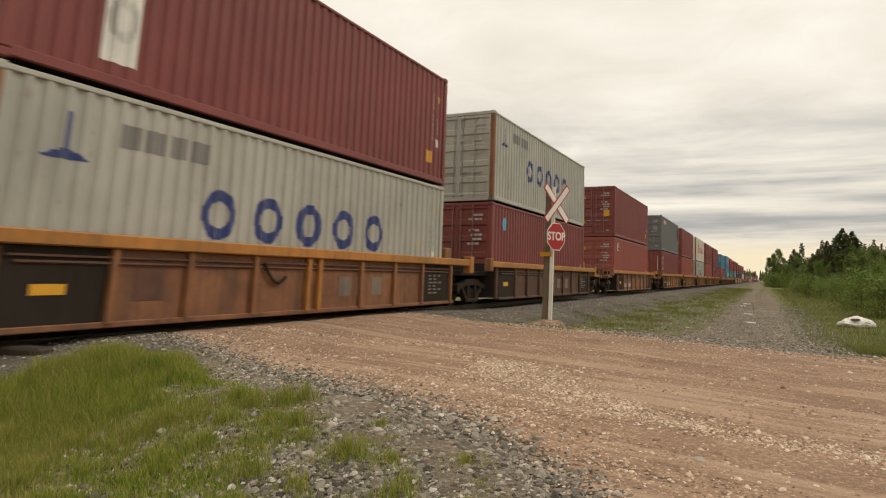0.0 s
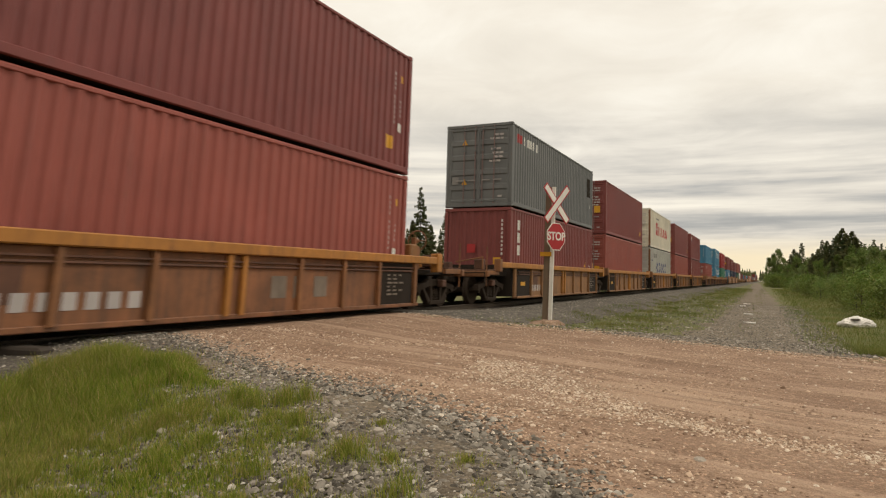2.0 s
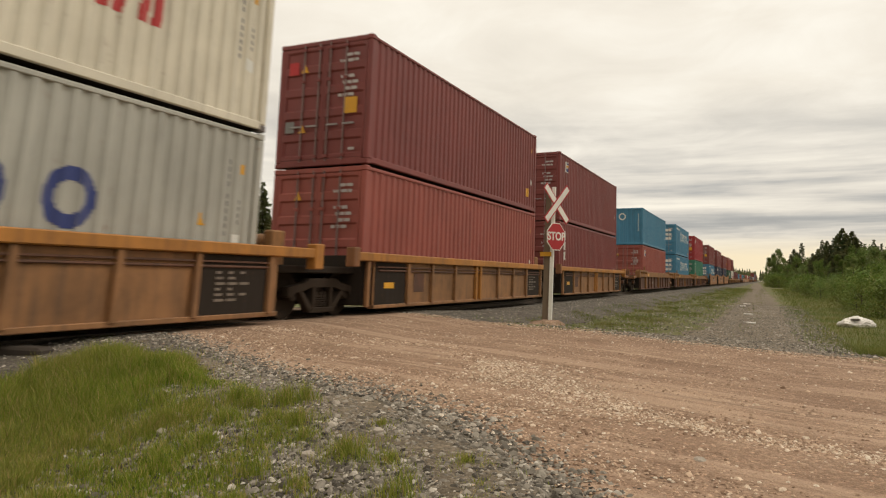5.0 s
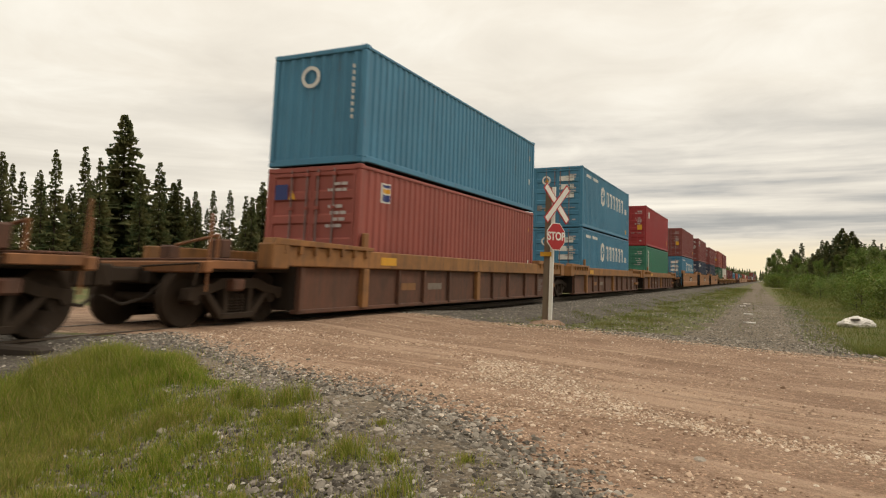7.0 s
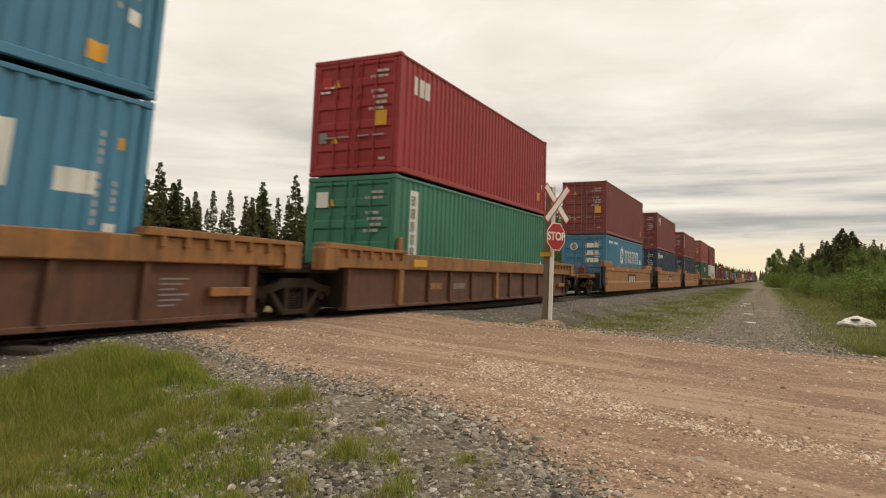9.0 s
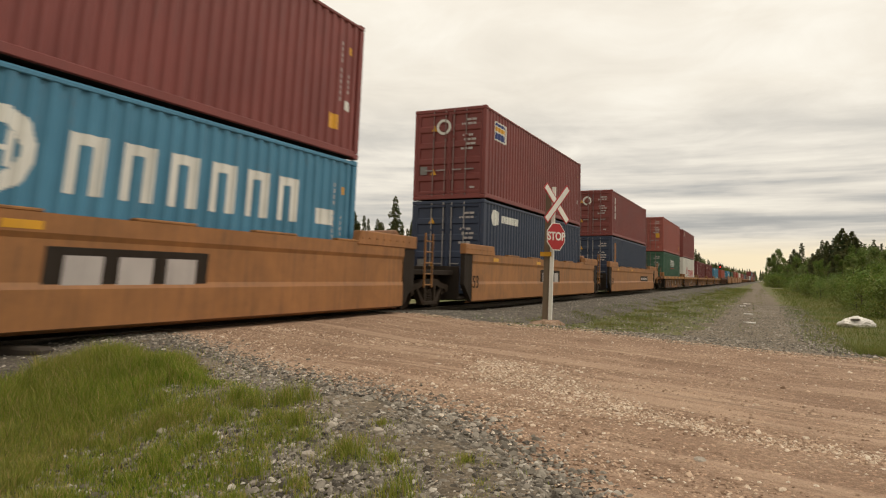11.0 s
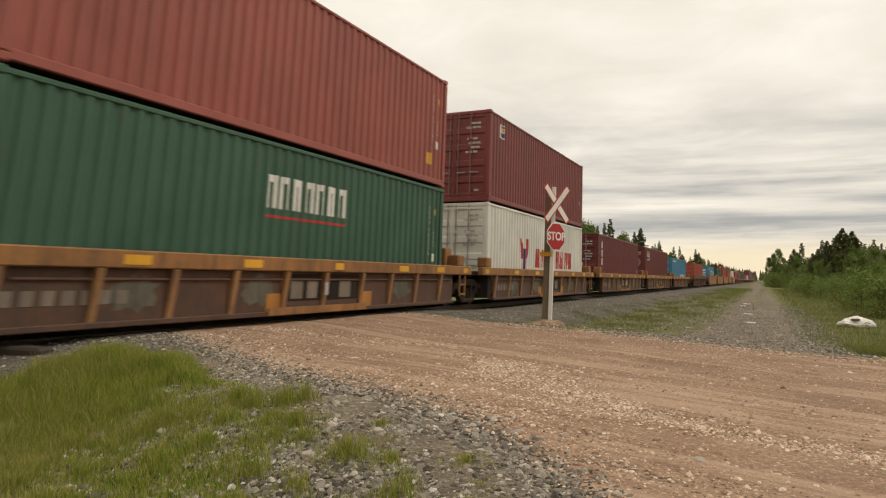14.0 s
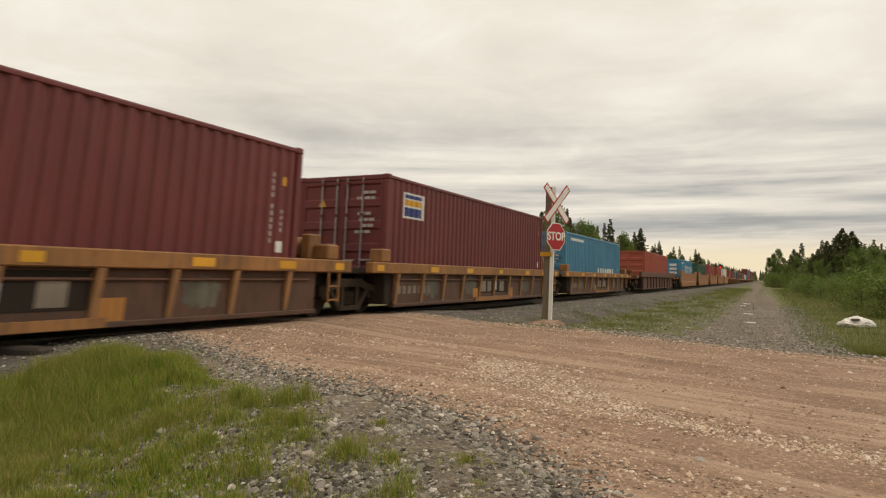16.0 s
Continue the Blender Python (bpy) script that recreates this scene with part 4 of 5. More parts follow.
def m_small_row(e, hh):
    letters(e, 2, "red", -5.6, hh - 0.62, 0.6, 0.30, 0.3)
    letters(e, 5, "white", -4.9, hh - 0.62, 1.8, 0.30, 0.4)
    mark_side(e, "block", "black", 4.9, hh - 1.4, 0.8, 0.9)


def m_doorplate(e, hh):
    mark_end(e, "red", -0.95, hh - 0.75, 0.26, 0.3, 1)
    mark_end(e, "yellow", 0.58, hh - 1.75, 0.32, 0.36, 1)
    mark_side(e, "block", "yellow", 4.95, 0.5, 0.35, 0.3)


def m_cpanel(e, hh):
    mark_side(e, "block", "white", -4.75, 0.35, 0.62, 1.4, "logo_panel")
    mark_side(e, "ring", "grey", -4.68, 0.65, 0.5, 0.62, "logo_shape")
    m_doorplate(e, hh)


def m_both(*fs):
    def f(e, hh):
        for g in fs:
            g(e, hh)
    return f


def m_n(e, hh):
    mark_end(e, "white", -0.45, hh - 0.85, 0.5, 0.5, 1, kind="ring")


m_upright_three = m_tall(3, w=0.26)
m_upright_four = m_tall(3, w=0.24)
m_disc_row = lambda e, hh: (mark_side(e, "disc", "white", -5.4, hh - 0.75, 0.75, 0.5, "logo_shape"), letters(e, 6, "white", -4.5, hh - 0.62, 1.8, 0.24, 0.15))
m_middle_row = lambda e, hh: (letters(e, 7, "white", -1.2, 1.72, 2.6, 0.58, 0.30, kind="arch"), mark_side(e, "block", "red", -1.15, 1.55, 2.5, 0.05))
m_strip = lambda e, hh: (mark_side(e, "block", "orange", -5.35, 0.5, 0.5, hh - 0.85, "logo_panel"), letters(e, 6, "grey", -5.25, 0.6, 0.3, hh - 1.1, 0.2, True))
m_corner_row = m_both(m_big(3, "white", -5.4, HC - 0.85, 1.0, 0.45), lambda e, hh: mark_end(e, "white", -0.98, hh - 0.85, 0.36, 0.22, 2), m_doorplate)
m_greenpanel = lambda e, hh: (mark_side(e, "block", "white", -5.3, 0.2, 0.45, hh - 0.5, "logo_panel"), letters(e, 7, "black", -5.2, 0.3, 0.25, hh - 0.7, 0.2, True), mark_end(e, "white", -0.95, hh - 0.75, 0.34, 0.38, 1))
m_low_row = m_both(m_big(7, "white", 0.1, 0.55, 4.2, 0.55), m_big(9, "white", -5.2, STD - 0.35, 2.4, 0.12))

UNITS = [
    # wagon kind, near end y, near joint, far joint, lower box, upper box: (colour, height, end, marks)
    ("A", 4.61, "joint", "joint", ("grey", HC, "door", m_grey), ("maroon", HC, "door", m_cpanel)),
    ("A", 20.46, "joint", "coupled", ("maroon", HC, "door", m_dot), ("grey", HC, "door", m_grey)),
    ("A", 40.11, "coupled", "coupled", ("brick", HC, "door", m_patch), ("maroon", HC, "door", m_doorplate)),
    ("A", 59.83, "coupled", "joint", ("maroon", HC, "wall", m_both(m_upright_three, m_label)), ("slate", HC, "door", m_small_row)),
    ("A", 75.26, "joint", "joint", ("brick", HC, "door", m_label), ("maroon", HC, "door", m_doorplate)),
    ("A", 91.16, "joint", "joint", ("grey", HC, "door", m_grey), ("cream", HC, "door", m_flag_row)),
    ("A", 106.75, "joint", "joint", ("brick", HC, "door", None), ("maroon", HC, "door", m_doorplate)),
    ("A", 122.34, "joint", "coupled", ("maroon", HC, "door", m_upright_three), ("maroon", HC, "door", m_patch)),
    ("B", 144.13, "coupled", "joint", ("brick", HC, "door", m_patch), ("blue", STD, "wall", m_n)),
    ("B", 163.93, "joint", "joint", ("blue", HC, "door", m_ring_row), ("blue", HC, "door", m_ring_row)),
    ("B", 183.28, "joint", "coupled", ("green", HC, "door", m_greenpanel), ("red", HC, "door", m_corner_row)),
    ("C", 206.98, "coupled", "joint", ("blue", HC, "door", m_ring_row), ("maroon", HC, "door", m_doorplate)),
    ("C", 226.50, "joint", "joint", ("navy", HC, "door", m_disc_row), ("maroon", HC, "door", m_both(m_patch_big, m_n))),
    ("C", 246.12, "joint", "coupled", ("navy", HC, "door", m_strip), ("maroon", STD, "door", m_both(m_upright_four, m_n))),
    ("D", 267.77, "coupled", "joint", ("dark_green", HC, "door", m_middle_row), ("brick", HC, "door", m_doorplate)),
    ("D", 283.27, "joint", "joint", ("white", HC, "door", m_flag_low), ("maroon", HC, "door", m_patch)),
    ("D", 299.06, "joint", "joint", ("dark_maroon", HC, "door", m_upright_four), None),
    ("D", 314.51, "joint", "joint", ("dark_maroon", HC, "door", m_patch_big), None),
    ("D", 330.20, "joint", "coupled", ("blue", STD, "door", m_low_row), None),
    ("E", 351.97, "coupled", "coupled", ("orange_red", STD, "door", None), None),
    ("C", 375.0, "coupled", "joint", ("sky_blue", STD, "door", m_ring_row), None),
    ("C", 394.5, "joint", "joint", ("dark_green", STD, "door", None), None),
    ("C", 414.1, "joint", "joint", ("brick", HC, "door", None), None),
    ("C", 433.6, "joint", "joint", ("orange_red", HC, "door", None), None),
    ("C", 453.2, "joint", "coupled", ("white", HC, "door", None), None),
]
y = 477.0
tones = ["brick", "maroon", "slate", "navy", "maroon", "dark_green", "brick", "slate", "white", "blue", "maroon", "brick"]
for k in range(20):
    UNITS.append(("A" if k % 10 < 5 else "B", y, "joint", "joint", (tones[k % 12], HC, "door", None), (tones[(k * 5 + 2) % 12], HC, "door", None) if k > 9 and k % 3 else None))
    y += 15.7 if k % 10 < 5 else 19.5

for kind, n, near, far, low, high in UNITS:
    fine = 2 if n < 340 else 1
    wagon(kind, n, near, far, fine)
    z = 0.31 if kind in ("A", "B", "C") else 0.26
    for spec in (low, high):
        if spec is None:
            continue
        colour, hh, how, marks = spec
        TRAIN.append(container(n, z, colour, hh, how, marks if n < 400 else None, fine))
        z += hh + 0.03


# ---- ground ----
def sm(a, b, v):
    t = min(1.0, max(0.0, (v - a) / (b - a)))
    return t * t * (3 - 2 * t)


def road_far(x):
    return 14.1 - 0.25 * (x - 2.7)


def road_near(x):
    return float(np.interp(x, (-40, 1.7, 2.85, 3.87, 5.4, 6.43, 7.0, 7.46, 7.9, 8.2, 9.5, 14.0, 30.0, 60.0), (6.95, 6.8, 6.35, 5.8, 5.22, 4.86, 4.48, 4.1, 3.65, 3.3, 1.7, -2.6, -9.0, -20.0)))


def road_z(x):
    a = abs(x)
    return -0.03 - 0.13 * sm(1.5, 4.5, a) - 0.20 * sm(4.0, 11.0, a) - 0.2 * sm(10, 30, a)


def lumps(x, y, s=1.0):
    return noise.noise(Vector((x * s, y * s, 3.1)))


def ground_z(x, y):
    a = abs(x)
    g = -0.17 - 0.36 * sm(2.0, 4.2, a) + 0.02 * lumps(x, y, 0.6)
    if x < -5:
        g += 0.3 * sm(5, 30, a)
    out = max(y - road_far(x), road_near(x) - y, 0.0)
    s = 1 - sm(0.2, 5.2 if y > 10 else 2.6, out)
    return g * (1 - s) + road_z(x) * s


def sheet(name, xs, ys, zf, mat, label, keep=None, category="ground"):
    idx, verts, faces = {}, [], []
    for i, x in enumerate(xs):
        for j, yv in enumerate(ys):
            idx[i, j] = len(verts)
            verts.append((x, yv, zf(x, yv)))
    for i in range(len(xs) - 1):
        for j in range(len(ys) - 1):
            if keep is None or keep((xs[i] + xs[i + 1]) / 2, (ys[j] + ys[j + 1]) / 2):
                faces.append((idx[i, j], idx[i + 1, j], idx[i + 1, j + 1], idx[i, j + 1]))
    me = bpy.data.meshes.new(name)
    me.from_pydata(verts, [], faces)
    me.materials.append(mat)
    for p in me.polygons:
        p.use_smooth = True
    return tagged(new(name, me), label, category, kind="structure")


def axis(dense0, dense1, step, reach):
    vals = list(np.arange(dense0, dense1 + 1e-6, step))
    v, d = dense1, step
    while v < reach:
        d *= 1.25
        v += d
        vals.append(v)
    v, d = dense0, step
    while v > -reach:
        d *= 1.25
        v -= d
        vals.insert(0, v)
    return [float(q) for q in vals]


def in_road(x, yv, m=0.0):
    return road_near(x) - m < yv < road_far(x) + m


sheet("ground", axis(-6, 20, 0.3, 3000), axis(0, 36, 0.3, 3000), lambda x, yv: ground_z(x, yv) - (0.05 if in_road(x, yv, -0.3) else 0.0), M_GROUND, "grassy ground with bare soil and gravel patches")


def band(name, near, far, x0, x1, step, mat, label, lift, rows=26, wob=0.22, category="road", rough=0.012):
    """A strip laid along x between two edge lines, with an uneven rim."""
    xs = np.arange(x0, x1 + 1e-6, step)
    verts, faces = [], []
    for x in xs:
        a = near(x) + wob * lumps(x * 1.3, 11.0) + 0.08 * lumps(x * 5, 4.0)
        b = far(x) + wob * lumps(x * 1.1, 27.0) + 0.08 * lumps(x * 5, 9.0)
        for k in range(rows + 1):
            q = a + (b - a) * k / rows
            rim = min(k, rows - k) / 3.0
            z = ground_z(x, q) + lift * min(1.0, rim) + (rough * lumps(x * 0.5, q * 3.0) + rough * 0.5 * lumps(x * 3, q * 4)) * min(1.0, rim) - (0.012 if rim == 0 else 0)
            verts.append((float(x), float(q), float(z)))
    n = rows + 1
    for i in range(len(xs) - 1):
        for k in range(rows):
            faces.append((i * n + k, (i + 1) * n + k, (i + 1) * n + k + 1, i * n + k + 1))
    me = bpy.data.meshes.new(name)
    me.from_pydata(verts, [], faces)
    me.materials.append(mat)
    for p in me.polygons:
        p.use_smooth = True
    return tagged(new(name, me), label, category, kind="structure")


band("road", road_near, road_far, -45, 45, 0.3, M_ROAD, "tan gravel road that crosses the railway track", 0.018, 48, 0.4)
band("gravel_shoulder", lambda x: road_near(x) - 1.15, lambda x: road_near(x) + 0.25, 1.9, 8.8, 0.25, M_PATH, "grey gravel shoulder beside the road", 0.015, 10, 0.5, "gravel")


def strip(name, x0, x1, ys, mat, label, lift, category, wob=0.25, cols=8, zf=None, flare=0.0, bend=0.0):
    verts, faces = [], []
    for yv in ys:
        drift = -bend * max(0.0, yv - 45)
        spread = flare * math.exp(-max(0.0, yv - 12.2) / 2.2)
        a = x0 + drift - spread + wob * lumps(3.0, yv * 0.5) + 0.1 * lumps(5.0, yv * 2.3)
        b = x1 + drift + 0.3 * spread + wob * lumps(9.0, yv * 0.5) + 0.1 * lumps(15.0, yv * 2.3)
        for k in range(cols + 1):
            x = a + (b - a) * k / cols
            verts.append((x, yv, (zf or ground_z)(x, yv) + (lift if 0 < k < cols else -0.02)))
    n = cols + 1
    for i in range(len(ys) - 1):
        for k in range(cols):
            faces.append((i * n + k, i * n + k + 1, (i + 1) * n + k + 1, (i + 1) * n + k))
    me = bpy.data.meshes.new(name)
    me.from_pydata(verts, [], faces)
    me.materials.append(mat)
    for p in me.polygons:
        p.use_smooth = True
    return tagged(new(name, me), label, category, kind="structure")


def long_ys(a, near_end, b, step):
    vals, v, d = [], a, step
    while v < b:
        vals.append(float(v))
        if v > near_end:
            d *= 1.06
        v += d
    vals.append(float(b))
    return vals


strip("ballast", -3.2, 4.1, long_ys(-60, 60, 2500, 0.5), M_BALLAST, "grey crushed-stone ballast under the track", 0.02, "ballast", 0.7, 22, zf=lambda x, yv: ground_z(x, yv) - (0.07 if in_road(x, yv, -0.15) else 0.0))
strip("service_path", 7.25, 9.75, long_ys(12.2, 60, 420, 0.35), M_PATH, "grey gravel service track beside the railway", 0.012, "path", 0.6, 14, flare=2.4, bend=0.011)


# ---- track ----
def rail_profile(bm, x):
    pts = [(-0.075, -0.17), (0.075, -0.17), (0.075, -0.155), (0.012, -0.13), (0.012, -0.045), (0.036, -0.03), (0.036, -0.004), (0.028, 0), (-0.028, 0), (-0.036, -0.004), (-0.036, -0.03), (-0.012, -0.045), (-0.012, -0.13), (-0.075, -0.155)]
    prism(bm, [(x + p, q) for p, q in pts], "y", -60, 2400)


for x in (-0.755, 0.755):
    bm = bmesh.new()
    rail_profile(bm, x)
    r = part("rail", bm, M_RAIL, None)
    tagged(r, "rusty steel rail with a worn bright head", "rail", "rails of the track", "structure")
k = -30.0
TIES = []
while k < 330:
    if not 7.2 < k < 13.8:
        TIES.append(k)
    k += 0.53
tie_bed = tagged(new("sleepers"), "dark creosoted wooden sleepers in ballast", "railway sleepers", kind="structure")
tie_me = cached(("sleeper",), lambda bm: slab(bm, -1.3, 1.3, -0.11, 0.11, -0.09, 0.09), 0.012)
for k in TIES[:290]:
    t = put("sleeper", tie_me, M_TIE, tie_bed, (random.uniform(-0.04, 0.04), k, -0.235))
    t.rotation_euler = (0, 0, random.uniform(-0.02, 0.02))
# timber planks of the crossing beside the rails
deck = tagged(new("crossing_planks"), "dark worn timber planks beside the rails", "crossing planks", kind="structure")
for x in (-1.10, -0.50, -0.22, 0.22, 0.50, 1.06):
    boxpart("plank", M_TIE, deck, x - 0.125, x + 0.125, 6.6, 14.0, -0.2, -0.055, bevel=0.02)
# dark timber end added in the ballast, standing in for a shadow spot
bm = bmesh.new()
slab(bm, -0.9, 0.45, -0.13, 0.13, -0.12, 0.12)
o = part("old_sleeper", bm, M_TIE, None, bevel=0.03)
o.location, o.rotation_euler = (1.25, 5.2, -0.13), (0, 0.03, 0.25)
tagged(o, "dark timber added in place of a shadow spot in the ballast", "timber")


# ---- signs ----
def crossing_sign():
    e = new("crossing_sign")
    e.location = (4.44, 15.55, ground_z(4.44, 15.55) - 0.02)
    tagged(e, "white crossbuck and red stop sign on a wooden post", "road sign")
    lean = 0.028
    bm = bmesh.new()
    prism(bm, [(-0.10, -0.08), (0.03, -0.08), (0.05, -0.06), (0.05, 0.08), (-0.10, 0.08)], "z", -0.2, 3.17)
    for v in bm.verts:
        v.co.x += lean * v.co.z
    part("post", bm, M_WOOD, e, "weathered square wooden post", 0.01)
    bm = bmesh.new()
    prism(bm, [(0.06, -0.14), (0.14, -0.14), (0.14, -0.08), (0.06, -0.08)], "z", 0.02, 3.16)
    for v in bm.verts:
        v.co.x += lean * v.co.z
    part("steel_post", bm, M_POSTWHITE, e, "white-painted steel upright")

    def local(name, bm, mat, z, off, label=""):
        p = part(name, bm, mat, e, label)
        p.matrix_basis = Matrix.Translation((0.15 + lean * z, -0.16, z)) @ pose(0, 0, 0, 0, 0, SIGN_TURN) @ Matrix.Translation((0, -off, 0))
        return p
    for k, ang in enumerate((45, -45)):
        for grow, mat, off, nm in ((0.0, M_SIGNRED, 0.012 + 0.016 * k, "blade_border"), (0.026, M_POSTWHITE, 0.016 + 0.016 * k, "blade")):
            bm = bmesh.new()
            slab(bm, -0.555 + grow, 0.555 - grow, -0.006, 0.006, -0.088 + grow, 0.088 - grow)
            bmesh.ops.rotate(bm, verts=bm.verts[:], cent=(0, 0, 0), matrix=Euler((0, radians(ang), 0)).to_matrix())
            local(nm, bm, mat, 2.77, off + 0.03)
    for r, mat, off, nm in ((0.31, M_POSTWHITE, 0.03, "border"), (0.288, M_SIGNRED, 0.036, "stop_plate")):
        bm = bmesh.new()
        R = r / math.cos(math.pi / 8)
        prism(bm, [(R * math.cos(math.pi / 8 + q * math.pi / 4), R * math.sin(math.pi / 8 + q * math.pi / 4)) for q in range(8)], "y", -0.004, 0.004)
        local(nm, bm, mat, 2.03, off + 0.02)
    txt = bpy.data.curves.new("stop_text", "FONT")
    txt.body, txt.size, txt.extrude, txt.align_x, txt.align_y = "STOP", 0.255, 0.002, "CENTER", "CENTER"
    txt.offset = 0.006
    t = new("lettering", txt)
    t.data.materials.append(M_POSTWHITE)
    t.parent = e
    t.matrix_basis = Matrix.Translation((0.15 + lean * 2.03, -0.16, 2.03)) @ pose(0, 0, 0, 0, 0, SIGN_TURN) @ Matrix.Translation((0, -0.063, 0)) @ pose(0, 0, 0, 90, 0, 0)
    bm = bmesh.new()
    slab(bm, -0.16, 0.10, -0.15, -0.135, 1.59, 1.69)
    p = part("yellow_plate", bm, M_YELLOW, e, "small yellow plate")
    p.matrix_basis = pose(lean * 1.5, -0.01, 0)


SIGN_TURN = 66.0
crossing_sign()
bm = bmesh.new()
bmesh.ops.create_icosphere(bm, subdivisions=3, radius=1.0)
for v in bm.verts:
    v.co *= 1 + 0.25 * noise.noise(v.co * 1.7)
    v.co.x *= 0.42
    v.co.y *= 0.35
    v.co.z = max(-0.02, v.co.z * 0.13)
o = part("earth_mound", bm, M_ROAD, None)
o.location = (4.50, 15.42, ground_z(4.5, 15.4))
tagged(o, "small mound of tan earth at a post", "earth mound")


def rail_signal():
    e = new("railway_signal")
    e.location = (-3.6, 230, -0.3)
    tagged(e, "trackside signal mast showing a red light", "railway signal")
    bm = bmesh.new()
    rod(bm, (0, 0, 0), (0, 0, 6.0), 0.08, 10)
    slab(bm, -0.2, 0.2, -0.2, 0.2, 0, 0.3)
    part("mast", bm, M_ROD, e)
    bm = bmesh.new()
    slab(bm, -0.3, 0.3, -0.22, -0.16, 4.4, 6.0)
    part("backplate", bm, M_BLACK, e, bevel=0.02)
    bm = bmesh.new()
    rod(bm, (0, -0.22, 5.1), (0, -0.26, 5.1), 0.17, 16)
    part("lens", bm, M_LAMP, e, "lit red lens")
    bm = bmesh.new()
    for zz in (5.55, 4.65):
        rod(bm, (0, -0.22, zz), (0, -0.25, zz), 0.12, 14)
    part("dark_lens", bm, M_BLACK, e)


rail_signal()


def white_sack():
    e = new("plastic_sack")
    e.location, e.rotation_euler = (11.42, 24.0, ground_z(11.42, 24.0) + 0.10), (0, 0, 0.35)
    tagged(e, "crumpled white plastic sack, torn open, in the grass", "plastic sack")
    bm = bmesh.new()
    bmesh.ops.create_icosphere(bm, subdivisions=5, radius=1.0)
    for v in bm.verts:
        p = v.co.copy()
        v.co.x *= 0.45 * (1 + 0.22 * noise.noise(p * 1.3))
        v.co.y *= 0.30
        v.co.z *= 0.135 * (1 + 0.5 * noise.noise(p * 1.4 + Vector((4, 0, 0))))
        fold = (0.5 - abs(noise.noise(Vector((p.x * 3.2, p.y * 3, p.z * 4))))) * 0.13 + (0.5 - abs(noise.noise(p * 6))) * 0.07
        v.co += v.co.normalized() * fold
        dent = math.exp(-((p.x + 0.22) / 0.30) ** 2 - ((p.y + 0.55) / 0.35) ** 2) if p.z > 0 else 0
        v.co.z = max(v.co.z - 0.13 * dent, -0.13)
    o = part("sack", bm, M_PLASTIC, e)
    for p in o.data.polygons:
        p.use_smooth = True
    # brown lump: the hollow's dark inside is put in as colour
    bm = bmesh.new()
    bmesh.ops.create_icosphere(bm, subdivisions=2, radius=1.0)
    for v in bm.verts:
        v.co *= 1 + 0.3 * noise.noise(v.co * 2.0)
        v.co.x, v.co.y, v.co.z = v.co.x * 0.13 - 0.10, v.co.y * 0.12 - 0.10, v.co.z * 0.03 + 0.14
    part("spilled_soil", bm, M_BARK, e, "brown lump that paints the shade in the torn opening")


white_sack()
for x, yv, a in ((8.0, 43.3, 0.4), (7.9, 39.4, 1.3), (8.35, 30.2, 0.2), (8.5, 24.1, 0.7)):
    bm = bmesh.new()
    slab(bm, -0.17, 0.17, -0.10, 0.10, 0, 0.04)
    o = part("pale_slab", bm, M_PLASTIC, None, bevel=0.012)
    o.location, o.rotation_euler = (x, yv, ground_z(x, yv) + 0.010), (0, 0.05, a)
    tagged(o, "small pale flat slab lying on the gravel path", "debris", "pale slabs on the path")


for x, yv, r in ((4.80, 4.16, 0.055), (5.9, 4.70, 0.035), (6.35, 3.7, 0.045), (6.6, 4.15, 0.045), (6.2, 4.2, 0.04), (3.1, 5.6, 0.05), (7.1, 4.6, 0.035), (4.9, 3.9, 0.04), (3.6, 3.5, 0.05), (8.6, 4.6, 0.04)):
    bm = bmesh.new()
    bmesh.ops.create_icosphere(bm, subdivisions=2, radius=1.0)
    for v in bm.verts:
        v.co *= 1 + 0.35 * noise.noise(v.co * 1.4 + Vector((x * 9, yv * 7, 0)))
        v.co.z *= 0.7
        v.co *= r
    o = part("rock", bm, M_ROCK, None)
    o.location = (x, yv, ground_z(x, yv) + r * 0.35)
    tagged(o, "pale angular rock lying in the grass and gravel", "rock", "loose rocks")


# ---- stones and grass ----
def scatter_mesh(name, mat, verts, faces, label, category):
    me = bpy.data.meshes.new(name)
    me.from_pydata(verts, [], faces)
    me.materials.append(mat)
    return tagged(new(name, me), label, category, kind="stuff")


STONE_V = [Vector(p) for p in ((1, 0, 0), (0.3, 0.95, 0), (-0.8, 0.6, 0), (-0.8, -0.6, 0), (0.3, -0.95, 0), (0.35, 0.3, 0.7), (-0.4, 0.35, 0.75), (-0.1, -0.5, 0.65))]
STONE_F = [(0, 1, 5), (1, 6, 5), (1, 2, 6), (2, 3, 6), (3, 7, 6), (3, 4, 7), (4, 0, 7), (0, 5, 7), (5, 6, 7)]


def stones(name, mat, spots, label):
    rng = random.Random(len(spots))
    verts, faces = [], []
    for x, yv, r in spots:
        z = ground_z(x, yv) + 0.02
        if not in_road(x, yv):
            z -= 0.012
        a, sq, st = rng.uniform(0, 6.28), rng.uniform(0.45, 0.95), rng.uniform(0.65, 1.3)
        ca, sa, b = math.cos(a), math.sin(a), len(verts)
        for v in STONE_V:
            px, py = v.x * st * rng.uniform(0.75, 1.2), v.y / st * rng.uniform(0.75, 1.2)
            verts.append((x + r * (px * ca - py * sa), yv + r * (px * sa + py * ca), z + r * (v.z * sq * rng.uniform(0.7, 1.3) - 0.15)))
        faces += [tuple(b + i for i in f) for f in STONE_F]
    return scatter_mesh(name, mat, verts, faces, label, "stones")


